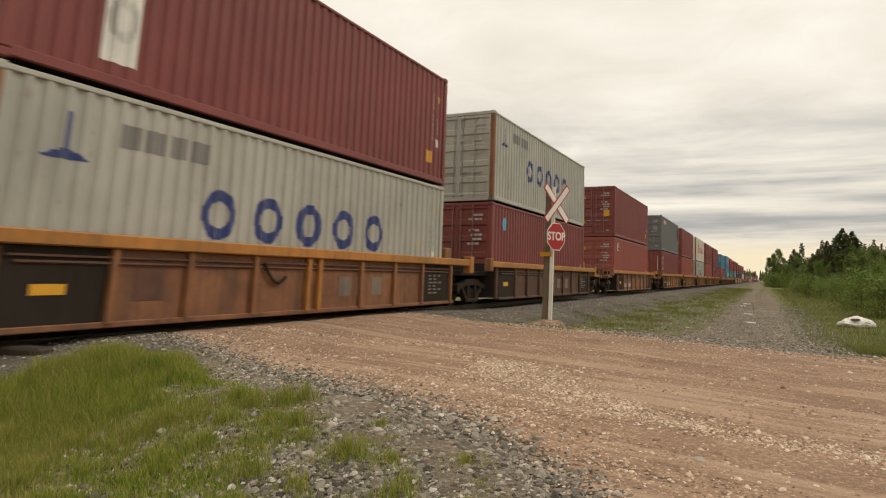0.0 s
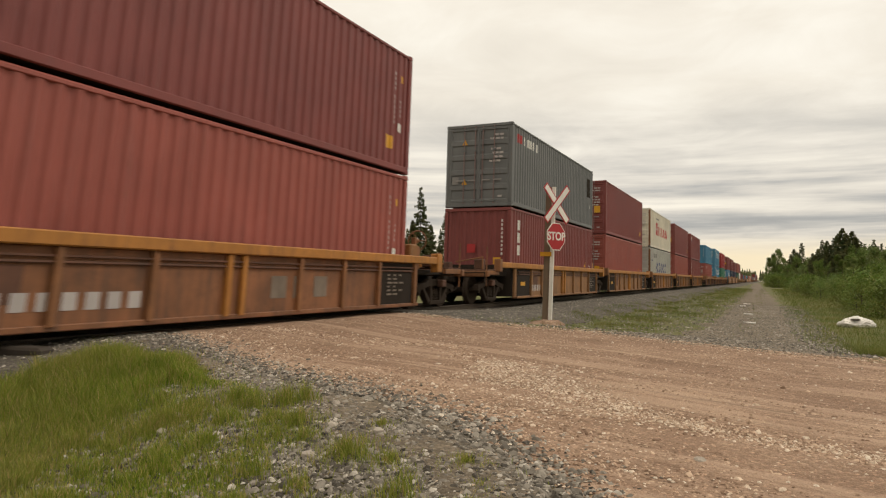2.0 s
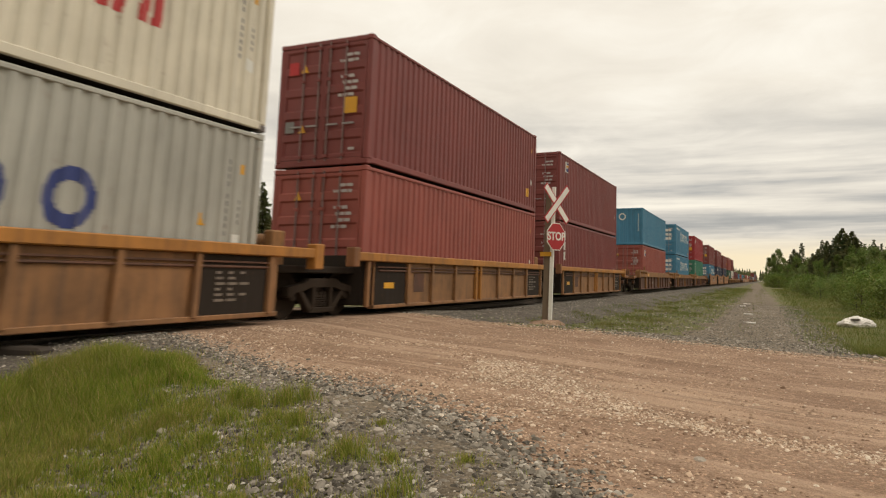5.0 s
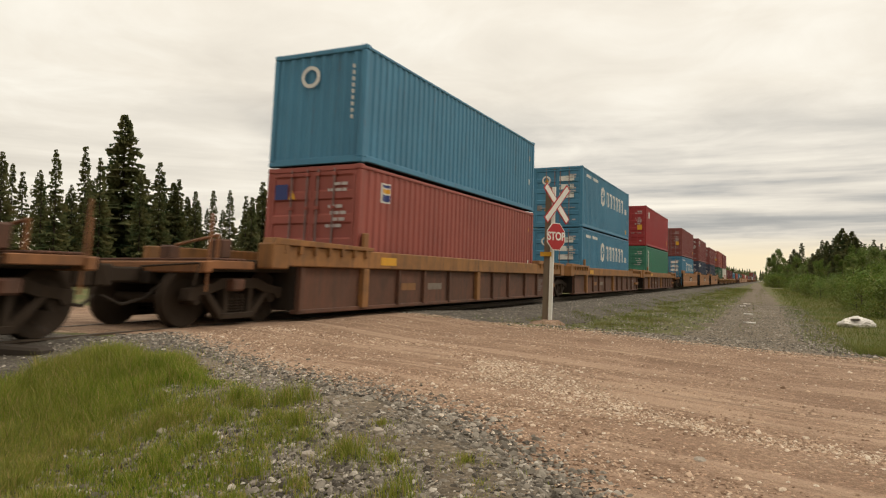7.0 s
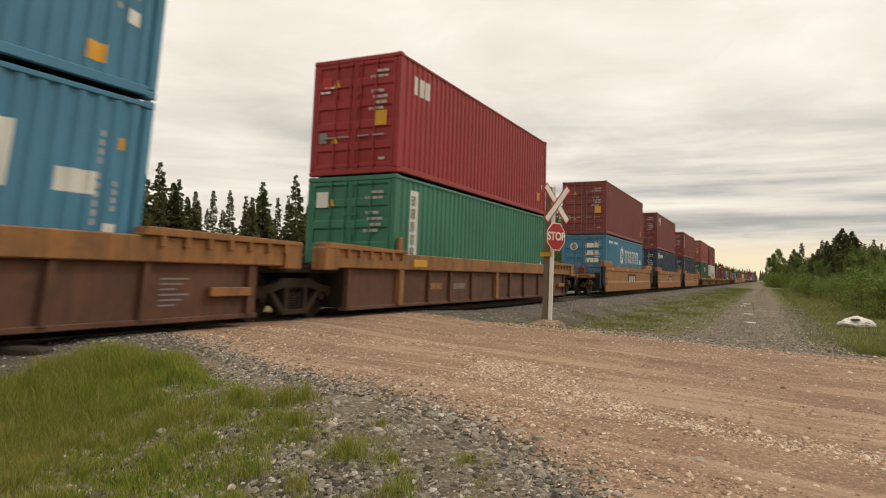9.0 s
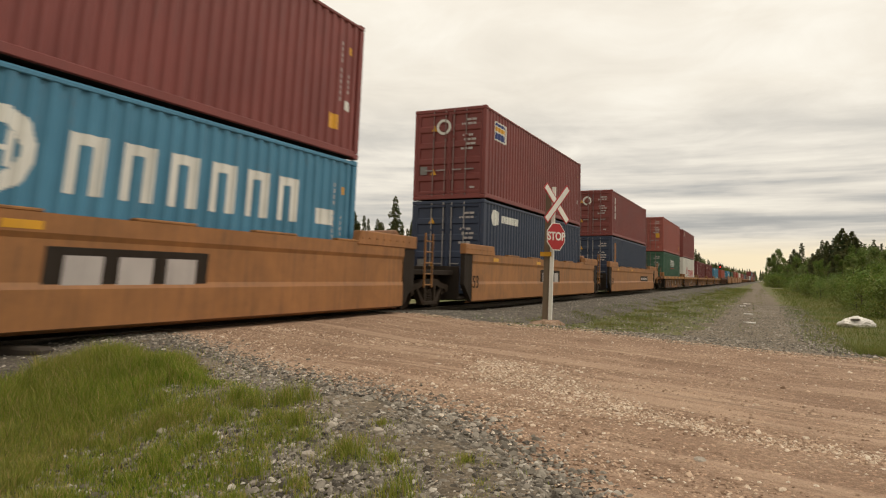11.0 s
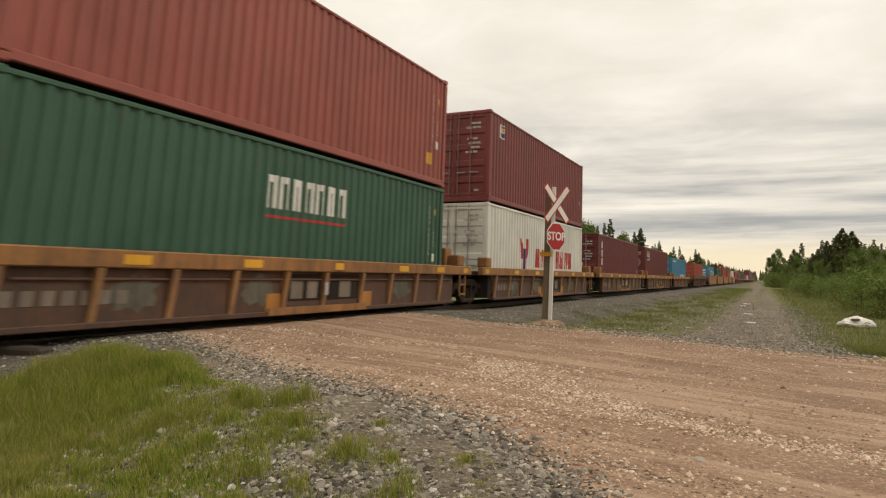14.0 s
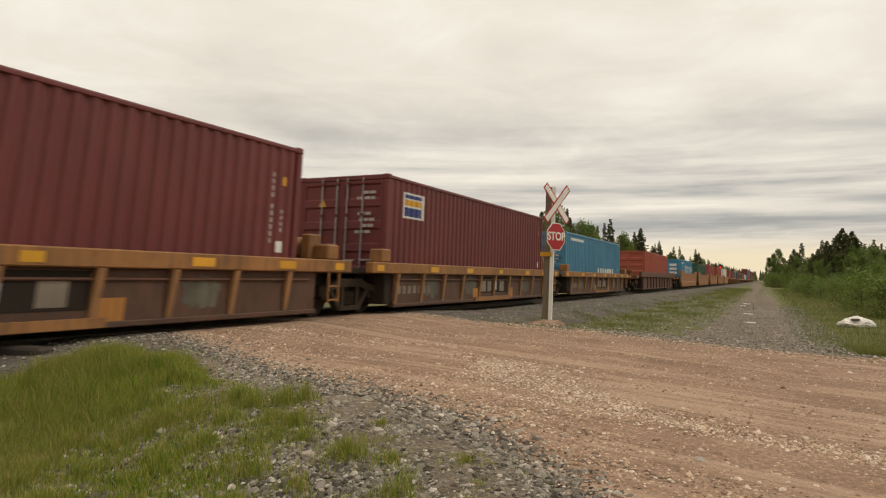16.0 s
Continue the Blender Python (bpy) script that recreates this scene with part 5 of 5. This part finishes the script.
PALE = ((5.0, 6.13, 6.6, 7.04, 7.87, 8.76, 9.64, 14.0), (8.9, 7.5, 6.9, 6.45, 6.0, 5.53, 5.15, 3.5))
rng = random.Random(5)
spots = []
# bare stony spots and single tufts in the roadside grass
BARE = ((4.15, 4.72, 0.42, 0.20), (4.72, 4.80, 0.34, 0.18), (5.9, 4.66, 0.30, 0.16), (6.3, 3.62, 0.34, 0.14), (5.65, 3.95, 0.22, 0.10))
TUFTS = ((5.05, 4.55, 0.26, 0.22), (5.30, 4.45, 0.22, 0.18), (5.54, 4.55, 0.20, 0.26), (5.62, 4.68, 0.10, 0.26), (5.92, 4.15, 0.24, 0.20), (6.60, 3.75, 0.28, 0.17), (6.53, 4.30, 0.16, 0.09), (7.40, 3.78, 0.20, 0.09), (6.95, 3.68, 0.20, 0.10), (6.15, 3.95, 0.18, 0.13))


def bare(x, yv):
    return max(math.exp(-((x - a) / c) ** 2 - ((yv - b) / d) ** 2) for a, b, c, d in BARE)


# grey stones of the shoulder and of the bare patches in the grass
while len(spots) < 60000:
    x, yv = rng.uniform(1.2, 9.4), rng.uniform(1.9, 7.6)
    d = road_near(x) - yv
    if d < -1.3 or d > 4:
        continue
    keep = math.exp(-((d - 0.5) / (0.85 if d > 0.5 else 0.62)) ** 2) + (0.05 + 0.22 * max(0, lumps(x * 1.1, yv * 1.1)) if d > 0 else 0) + bare(x, yv)
    if rng.random() < keep:
        spots.append((x, yv, rng.uniform(0.007, 0.022) if rng.random() < 0.90 else rng.uniform(0.02, 0.040)))
stones("gravel_stones", M_STONE, spots, "grey crushed stones scattered beside the road")
spots = []
while len(spots) < 60000:
    x, yv = rng.uniform(1.6, 17), rng.uniform(1.0, 14.5)
    if not in_road(x, yv, 0.8):
        continue
    d = yv - road_near(x)
    gl = yv - float(np.interp(x, *PALE))
    ruts = 0.5 + 0.5 * lumps(x * 0.35, yv * 2.6)
    line = 1.1 * math.exp(-(gl / 0.28) ** 2) + 0.50 * math.exp(-((d - 0.7) / 1.0) ** 2) + 0.5 * math.exp(-((road_far(x) - yv - 0.1) / 0.5) ** 2)
    if rng.random() < 0.22 * ruts * ruts + 0.8 * line:
        spots.append((x, yv, rng.uniform(0.005, 0.015) if rng.random() < 0.96 else rng.uniform(0.015, 0.03)))
stones("road_stones", M_STONE_TAN, spots, "loose tan pebbles on the gravel road")
spots = []
while len(spots) < 7000:
    x = rng.uniform(5.9, 15)
    yv = float(np.interp(x, *PALE))
    wide = 0.16 + 0.50 * math.exp(-((x - 6.9) / 0.7) ** 2)
    yv += rng.gauss(0, wide)
    if x < 8 or rng.random() < 0.4 + 0.9 * lumps(x * 1.5, yv * 3):
        spots.append((x, yv, rng.uniform(0.006, 0.019)))
stones("pale_gravel", M_STONE_PALE, spots, "line of pale loose gravel between the wheel tracks")
spots = []
while len(spots) < 16000:
    yv = rng.uniform(0, 1) ** 1.6 * 60 + 2
    x = rng.uniform(1.0, 3.6) if rng.random() < 0.7 else rng.uniform(3.4, 7.4)
    if in_road(x, yv, -0.2):
        continue
    spots.append((x, yv, rng.uniform(0.02, 0.045)))
stones("ballast_stones", M_STONE, spots, "grey ballast stones on the track bed")
spots = []
while len(spots) < 16000:
    yv = rng.uniform(0, 1) ** 1.5 * 30 + 12.6
    x = rng.uniform(7.5 - 2.4 * math.exp(-max(0.0, yv - 12.2) / 2.2), 10.6)
    if in_road(x, yv, -0.1):
        continue
    spots.append((x, yv, rng.uniform(0.012, 0.035)))
stones("path_stones", M_STONE, spots, "grey stones on the service path")


def blades(name, spots, label, mat=M_GRASS):
    r = random.Random(len(spots))
    verts, faces = [], []
    for x, yv, h, w in spots:
        z = ground_z(x, yv) - 0.01
        a = r.uniform(0, 6.28)
        ca, sa = math.cos(a), math.sin(a)
        lean, la = h * r.uniform(0.1, 0.6), r.uniform(0, 6.28)
        lx, ly = lean * math.cos(la), lean * math.sin(la)
        b = len(verts)
        verts += [(x - w * ca, yv - w * sa, z), (x + w * ca, yv + w * sa, z),
                  (x + lx * 0.35 - w * 0.8 * ca, yv + ly * 0.35 - w * 0.8 * sa, z + h * 0.6), (x + lx * 0.35 + w * 0.8 * ca, yv + ly * 0.35 + w * 0.8 * sa, z + h * 0.6),
                  (x + lx, yv + ly, z + h)]
        faces += [(b, b + 1, b + 3, b + 2), (b + 2, b + 3, b + 4)]
    return scatter_mesh(name, mat, verts, faces, label, "grass")


spots = []
while len(spots) < 115000:
    x, yv = rng.uniform(2.0, 8.6), rng.uniform(1.8, 6.3)
    d = road_near(x) - yv
    edge = float(np.interp(x, (2.0, 2.3, 2.75, 3.8, 4.4, 5.2, 6.0, 7.0, 8.0), (5.6, 5.75, 5.8, 5.35, 5.0, 4.65, 4.3, 3.9, 3.3)))
    over = edge - yv + 0.30 * lumps(x * 1.7, yv * 1.7 + 7) + 0.12 * lumps(x * 6, yv * 6)
    if over < 0 and rng.random() > 0.10 * math.exp(over / 0.22) or x + 0.35 * lumps(x * 2, yv * 2) < float(np.interp(yv, (2.5, 4.2, 5.0, 6.0), (2.9, 2.75, 2.5, 2.3))):
        continue
    n1 = lumps(x * 0.8 + 3, yv * 0.8) + 0.6 * lumps(x * 2.3, yv * 2.3)
    n2 = lumps(x * 4.5, yv * 4.5 + 31)
    lush = 1 - sm(4.0, 6.0, x + 0.6 * lumps(yv * 1.3, x))
    dens = (0.17 + 0.48 * lush + 0.42 * n1 + 0.55 * n2) * (1 - 0.95 * bare(x, yv))
    if rng.random() > dens:
        continue
    back = sm(3.0, 5.2, yv)
    tuft = sm(0.05, 0.5, n2)
    h = rng.uniform(0.02, 0.08) + 0.20 * lush * rng.uniform(0.2, 1) * (0.22 + 0.78 * back) * (0.5 + sm(-0.3, 0.5, n1)) + 0.09 * tuft * rng.random()
    spots.append((x, yv, h * (0.5 + 0.5 * sm(0, 0.4, over)), rng.uniform(0.0014, 0.0034)))
for tx, ty, r0, h0 in TUFTS:
    for k in range(int(8500 * r0 * r0) + 90):
        q, w0 = rng.uniform(0, 6.28), abs(rng.gauss(0, 0.65))
        spots.append((tx + r0 * w0 * math.cos(q), ty + r0 * w0 * math.sin(q), h0 * rng.uniform(0.35, 1.0) * max(0.3, 1 - 0.4 * w0), rng.uniform(0.0014, 0.0030)))
blades("grass", spots, "green and straw-coloured grass in patches beside the road")
spots = []
while len(spots) < 150000:
    yv = 13.2 + 110 * rng.uniform(0, 1) ** 2.2
    pick = rng.random()
    x = rng.uniform(3.0, 7.6) if pick < 0.42 else rng.uniform(7.6, 9.4) if pick < 0.48 else rng.uniform(9.4, 16 + 0.08 * yv)
    if in_road(x, yv, 0.15) or 7.7 - 2.2 * math.exp(-(yv - 12.2) / 2.2) < x < 10.3 and yv < 17 and rng.random() < 0.9:
        continue
    if x < 7.6:
        d = sm(2.2, 3.6, x + 0.6 * lumps(x, yv * 0.6)) * (1 - 0.85 * sm(6.2, 7.5, x)) * (0.10 + 0.90 * sm(16.6, 19.0, yv + 0.9 * (4.6 - x)))
        d *= min(1.0, 0.10 + 1.9 * max(0, lumps(x * 0.9, yv * 0.45) + 0.12))
    elif x < 9.4:
        d = math.exp(-((x - 8.5) / 0.3) ** 2) * sm(17, 26, yv) * max(0, 0.1 + lumps(x * 2, yv * 0.5))
    else:
        d = sm(9.4, 10.8, x)
    if rng.random() > d:
        continue
    k = 1 + yv / 35
    spots.append((x, yv, rng.uniform(0.03, 0.13) * (1 + 0.12 * k), 0.0022 * k))
blades("verge_grass", spots, "grass verge along the track and the service path", M_VERGE)


# ---- trees ----
def spruce(height, width, seed, dense=1.0):
    """Whorls of flat, slightly drooping branches, each a feather with hanging twigs."""
    r = random.Random(seed)
    e = new("spruce_tree")
    tagged(e, "dark narrow spruce with drooping branches", "tree", "spruces along the line")
    bm = bmesh.new()
    rod(bm, (0, 0, -0.3), (0, 0, height * 0.98), 0.012 * height, 7, 0.012)
    part("trunk", bm, M_BARK, e)
    verts, faces = [], []
    z = height * 0.05
    while z < height * 0.99:
        t = z / height
        reach = width * min(1.0, 1.75 * (1 - t)) ** 0.95 * r.uniform(0.7, 1.1) + 0.10
        for k in range(max(4, int(r.uniform(6, 9) * dense))):
            a = r.uniform(0, 6.28)
            L = reach * r.uniform(0.55, 1.12)
            d, sd = Vector((math.cos(a), math.sin(a), 0)), Vector((-math.sin(a), math.cos(a), 0))
            fall = L * (r.uniform(0.10, 0.38) if t < 0.75 else r.uniform(-0.5, 0.0))
            o = Vector((0, 0, z + r.uniform(-0.1, 0.1)))
            tip = o + d * L - Vector((0, 0, fall * 0.75))
            mid = o + d * L * 0.5 - Vector((0, 0, fall * 0.6))
            w = 0.10 + 0.13 * L
            b = len(verts)
            verts += [tuple(o), tuple(mid + sd * w), tuple(tip), tuple(mid - sd * w)]
            faces += [(b, b + 1, b + 2), (b, b + 2, b + 3)]
            for i in range(2 + int(L * 3.2)):
                f = r.uniform(0.25, 1.0)
                p = o.lerp(tip, f) + sd * r.uniform(-w, w) * (1.2 - f)
                q = 0.13 + 0.15 * min(1.2, L)
                b = len(verts)
                verts += [tuple(p - d * q * 0.6), tuple(p + d * q * 0.8 + sd * r.uniform(-0.1, 0.1)), tuple(p + d * r.uniform(0, 0.2) - Vector((0, 0, r.uniform(0.12, 0.34))))]
                faces.append((b, b + 1, b + 2))
        z += height * r.uniform(0.014, 0.024)
    me = bpy.data.meshes.new("crown")
    me.from_pydata(verts, [], faces)
    me.materials.append(None)
    put("crown", me, M_SPRUCE, e)
    return e


def leafy(height, width, seed, label, mat=M_LEAF, n=2600, stem=True):
    r = random.Random(seed)
    e = new("poplar_tree" if stem else "bush")
    tagged(e, label, "tree" if stem else "bush", "leafy trees along the path" if stem else "bushes along the path")
    bm = bmesh.new()
    rod(bm, (0, 0, -0.3), (0, 0, height * 0.75), 0.012 * height + 0.02, 7, 0.02)
    clumps = []
    for k in range(16 if stem else 12):
        a, t = r.uniform(0, 6.28), r.uniform(0.22 if stem else 0.1, 0.95)
        rad = width * (math.sin(math.pi * min(1, t * 0.9 + 0.1)) * 0.85 + 0.1) * r.uniform(0.3, 0.9)
        c = Vector((rad * math.cos(a), rad * math.sin(a), height * t))
        rod(bm, (0, 0, height * t * 0.6), c, 0.03, 5, 0.008)
        clumps.append((c, r.uniform(0.28, 0.5) * width))
    clumps.append((Vector((0, 0, height * 0.92)), width * 0.3))
    part("trunk", bm, M_BARK, e)
    verts, faces = [], []
    for k in range(n):
        c, rad = clumps[k % len(clumps)]
        d = Vector((r.gauss(0, 1), r.gauss(0, 1), r.gauss(0, 0.9))).normalized()
        p = c + d * rad * r.uniform(0.35, 1.1)
        if p.z < 0.02:
            continue
        u = Vector((r.gauss(0, 1), r.gauss(0, 1), r.gauss(0, 1))).normalized()
        v = u.orthogonal().normalized()
        s = r.uniform(0.05, 0.11) * (0.7 + 0.06 * height)
        b = len(verts)
        verts += [tuple(p - u * s), tuple(p + v * s * 0.7), tuple(p + u * s), tuple(p - v * s * 0.7)]
        faces.append((b, b + 1, b + 2, b + 3))
    me = bpy.data.meshes.new("crown")
    me.from_pydata(verts, [], faces)
    me.materials.append(None)
    put("crown", me, mat, e)
    return e


def plant(proto, hgt, x, yv, scale, turn, wide=1.0):
    """A copy at its own size: scale goes into the copy before it is placed."""
    m = pose(x, yv, ground_z(x, yv) - 0.1, 0, 0, turn)
    c = copy_thing(proto, m)
    c.scale = (wide * scale * rng.uniform(0.85, 1.15), wide * scale * rng.uniform(0.85, 1.15), scale)
    return c


S = [spruce(12, 1.6, 1), spruce(12, 1.2, 2, 0.9), spruce(12, 2.3, 3, 1.5), spruce(12, 0.95, 4, 0.8), spruce(12, 1.8, 8)]
SPRUCES = [(-36.0, 29.2, 9.4, 1), (-40.8, 33.1, 9.4, 3), (-40.8, 33.9, 8.9, 3), (-36.0, 33.0, 10.2, 1), (-37.2, 35.2, 7.9, 0), (-40.8, 39.1, 11.7, 3), (-36.0, 36.6, 10.2, 1),
           (-40.8, 42.8, 15.2, 2), (-36.0, 40.3, 9.6, 0), (-39.6, 45.6, 11.3, 4), (-37.2, 45.5, 9.8, 1), (-38.4, 48.7, 9.1, 3), (-37.2, 49.7, 9.2, 3), (-37.2, 51.9, 9.6, 1),
           (-38.4, 55.6, 9.4, 3), (-38.4, 58.1, 11.1, 4), (-40.8, 63.7, 10.3, 1), (-39.6, 65.3, 12.9, 4), (-40.0, 89.7, 13.2, 0), (-40.0, 98.0, 15.5, 4), (-40.0, 107.7, 12.4, 0), (-40.0, 115.5, 14.6, 4)]
for x, yv, h, k in SPRUCES:
    zb = ground_z(x, yv)
    plant(S[k], 12, x, yv, (h - 0.5 - zb) / 12, rng.uniform(0, 360))
for k in range(105):
    # the stand behind them
    yv = rng.uniform(22, 120)
    x = rng.uniform(-66, -37)
    plant(rng.choice(S), 12, x, yv, rng.uniform(0.62, 0.86) * (1 if x > -46 else 1.1), rng.uniform(0, 360))
P = [leafy(9, 2.4, 11, "leafy green poplar with a loose crown", n=3600), leafy(9, 1.9, 12, "leafy green poplar with a loose crown", n=3200)]
B = [leafy(3, 1.6, 21, "low green willow bush at the grass edge", M_WILLOW, 2000, False), leafy(3, 2.0, 22, "low green willow bush at the grass edge", M_WILLOW, 2200, False)]
for k in range(190):
    # the belt of trees behind the train
    yv = 105 + 700 * rng.random() ** 1.7
    x = -rng.uniform(19, 36)
    if rng.random() < 0.45:
        plant(rng.choice(P), 9, x, yv, rng.uniform(1.05, 1.4), rng.uniform(0, 360))
    else:
        plant(rng.choice(S), 12, x, yv, rng.uniform(0.9, 1.25), rng.uniform(0, 360))
for k in range(190):
    yv = 30 + 200 * rng.random() ** 1.5
    plant(rng.choice(B), 3, 13.3 - 0.012 * yv + rng.uniform(0, 1) ** 1.6 * 8, yv, rng.uniform(0.22, 0.72), rng.uniform(0, 360))
for x, yv, h in ((11.8, 200, 10.3), (10.8, 206, 8.8), (9.9, 205, 8.1), (11.1, 202, 9.2), (12.9, 196, 7.8), (9.1, 214, 5.3), (12.7, 150, 4.8), (11.8, 170, 4.1), (15.2, 168, 6.9), (16.5, 155, 6.5), (14.7, 104, 3.6), (15.5, 96, 3.6), (16.2, 90, 3.0), (17.0, 84, 3.6), (17.8, 80, 4.2), (18.2, 75, 4.3), (18.3, 70, 3.9), (19.0, 68, 4.5), (19.4, 64, 4.6), (14.4, 120, 3.8), (13.1, 130, 3.2), (17.1, 140, 5.4)):
    # leafy trees at the edge of the wood
    plant(rng.choice(P), 9, x, yv, h / 9.4, rng.uniform(0, 360))
for x, yv, h, k in ((14.5, 190, 7.9, 4), (15.0, 182, 8.9, 2), (16.7, 186, 10.6, 1), (15.5, 178, 8.0, 2), (17.1, 150, 6.8, 2), (17.4, 140, 7.2, 2), (17.5, 132, 8.3, 0), (18.5, 136, 8.4, 2), (18.9, 128, 8.4, 4), (17.9, 122, 7.1, 2), (19.0, 122, 8.8, 2), (19.4, 120, 9.5, 2), (19.7, 118, 8.6, 2), (20.2, 115, 8.7, 2), (20.1, 110, 7.6, 2), (19.6, 112, 7.2, 2), (20.2, 105, 6.6, 3), (20.9, 108, 6.5, 3), (21.0, 100, 6.6, 3), (21.0, 104, 5.9, 2), (21.2, 98, 5.8, 1), (21.2, 95, 5.9, 3), (21.3, 92, 5.4, 4), (21.6, 90, 5.8, 0), (22.3, 88, 6.2, 4), (22.9, 84, 6.2, 1)):
    # the dark spruces that rise out of it
    plant(S[k], 12, x, yv, h / 11.9, rng.uniform(0, 360), 1.35)
for k in range(16):
    # bushes at the feet of the farthest trees
    plant(rng.choice(B), 3, rng.uniform(9.8, 13.6), rng.uniform(150, 212), rng.uniform(0.7, 1.15), rng.uniform(0, 360))
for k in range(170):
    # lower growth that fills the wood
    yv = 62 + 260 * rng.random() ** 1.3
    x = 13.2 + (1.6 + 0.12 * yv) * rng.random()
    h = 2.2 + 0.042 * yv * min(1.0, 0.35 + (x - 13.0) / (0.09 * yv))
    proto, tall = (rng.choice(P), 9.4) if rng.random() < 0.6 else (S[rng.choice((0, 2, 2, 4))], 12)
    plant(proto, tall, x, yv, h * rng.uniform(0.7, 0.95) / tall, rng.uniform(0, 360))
# the first ones stand in the wood themselves
for i, proto in enumerate(S):
    proto.location = (-48 - 3 * i, 70 + 9 * i, -0.3)
for i, proto in enumerate(P):
    proto.location = (30 + 3 * i, 75 + 9 * i, -0.55)
for i, proto in enumerate(B):
    proto.location = (15.5 + 2.5 * i, 44 + 6 * i, -0.55)


verts, faces = [], []
for k in range(700):
    x, yv = rng.uniform(-420, 60), rng.uniform(820, 1000)
    h = rng.uniform(8, 12) + 7 * (1 - sm(-60, 10, x))
    r0 = h * rng.uniform(0.22, 0.40)
    for lev in range(5):
        zz, rr = h * (0.08 + 0.19 * lev), r0 * (1 - 0.19 * lev)
        b = len(verts)
        for q in range(7):
            a = q * 0.8976 + rng.uniform(-0.2, 0.2)
            verts.append((x + rr * rng.uniform(0.7, 1.2) * math.cos(a), yv + rr * math.sin(a), zz + rng.uniform(-0.4, 0.4)))
        verts.append((x, yv, zz + h * 0.28))
        faces += [(b + q, b + (q + 1) % 7, b + 7) for q in range(7)]
scatter_mesh("far_woods", M_SPRUCE, verts, faces, "dark distant spruce woods at the end of the line", "woods")


# ---- all that moves ----
def motions():
    for thing in TRAIN:
        x, y0, z = thing.location
        walk(thing, [(0.0, pose(x, y0, z)), (END, pose(x, y0 - SPEED * END, z))])
    turn = math.degrees(SPEED / WHEEL_R)
    steps = int(END * FPS)
    for w in SPIN:
        x, y0, z = w.location
        walk(w, [(k / FPS, pose(x, y0, z, turn * k / FPS, 0, 0)) for k in range(steps + 1)])


motions()
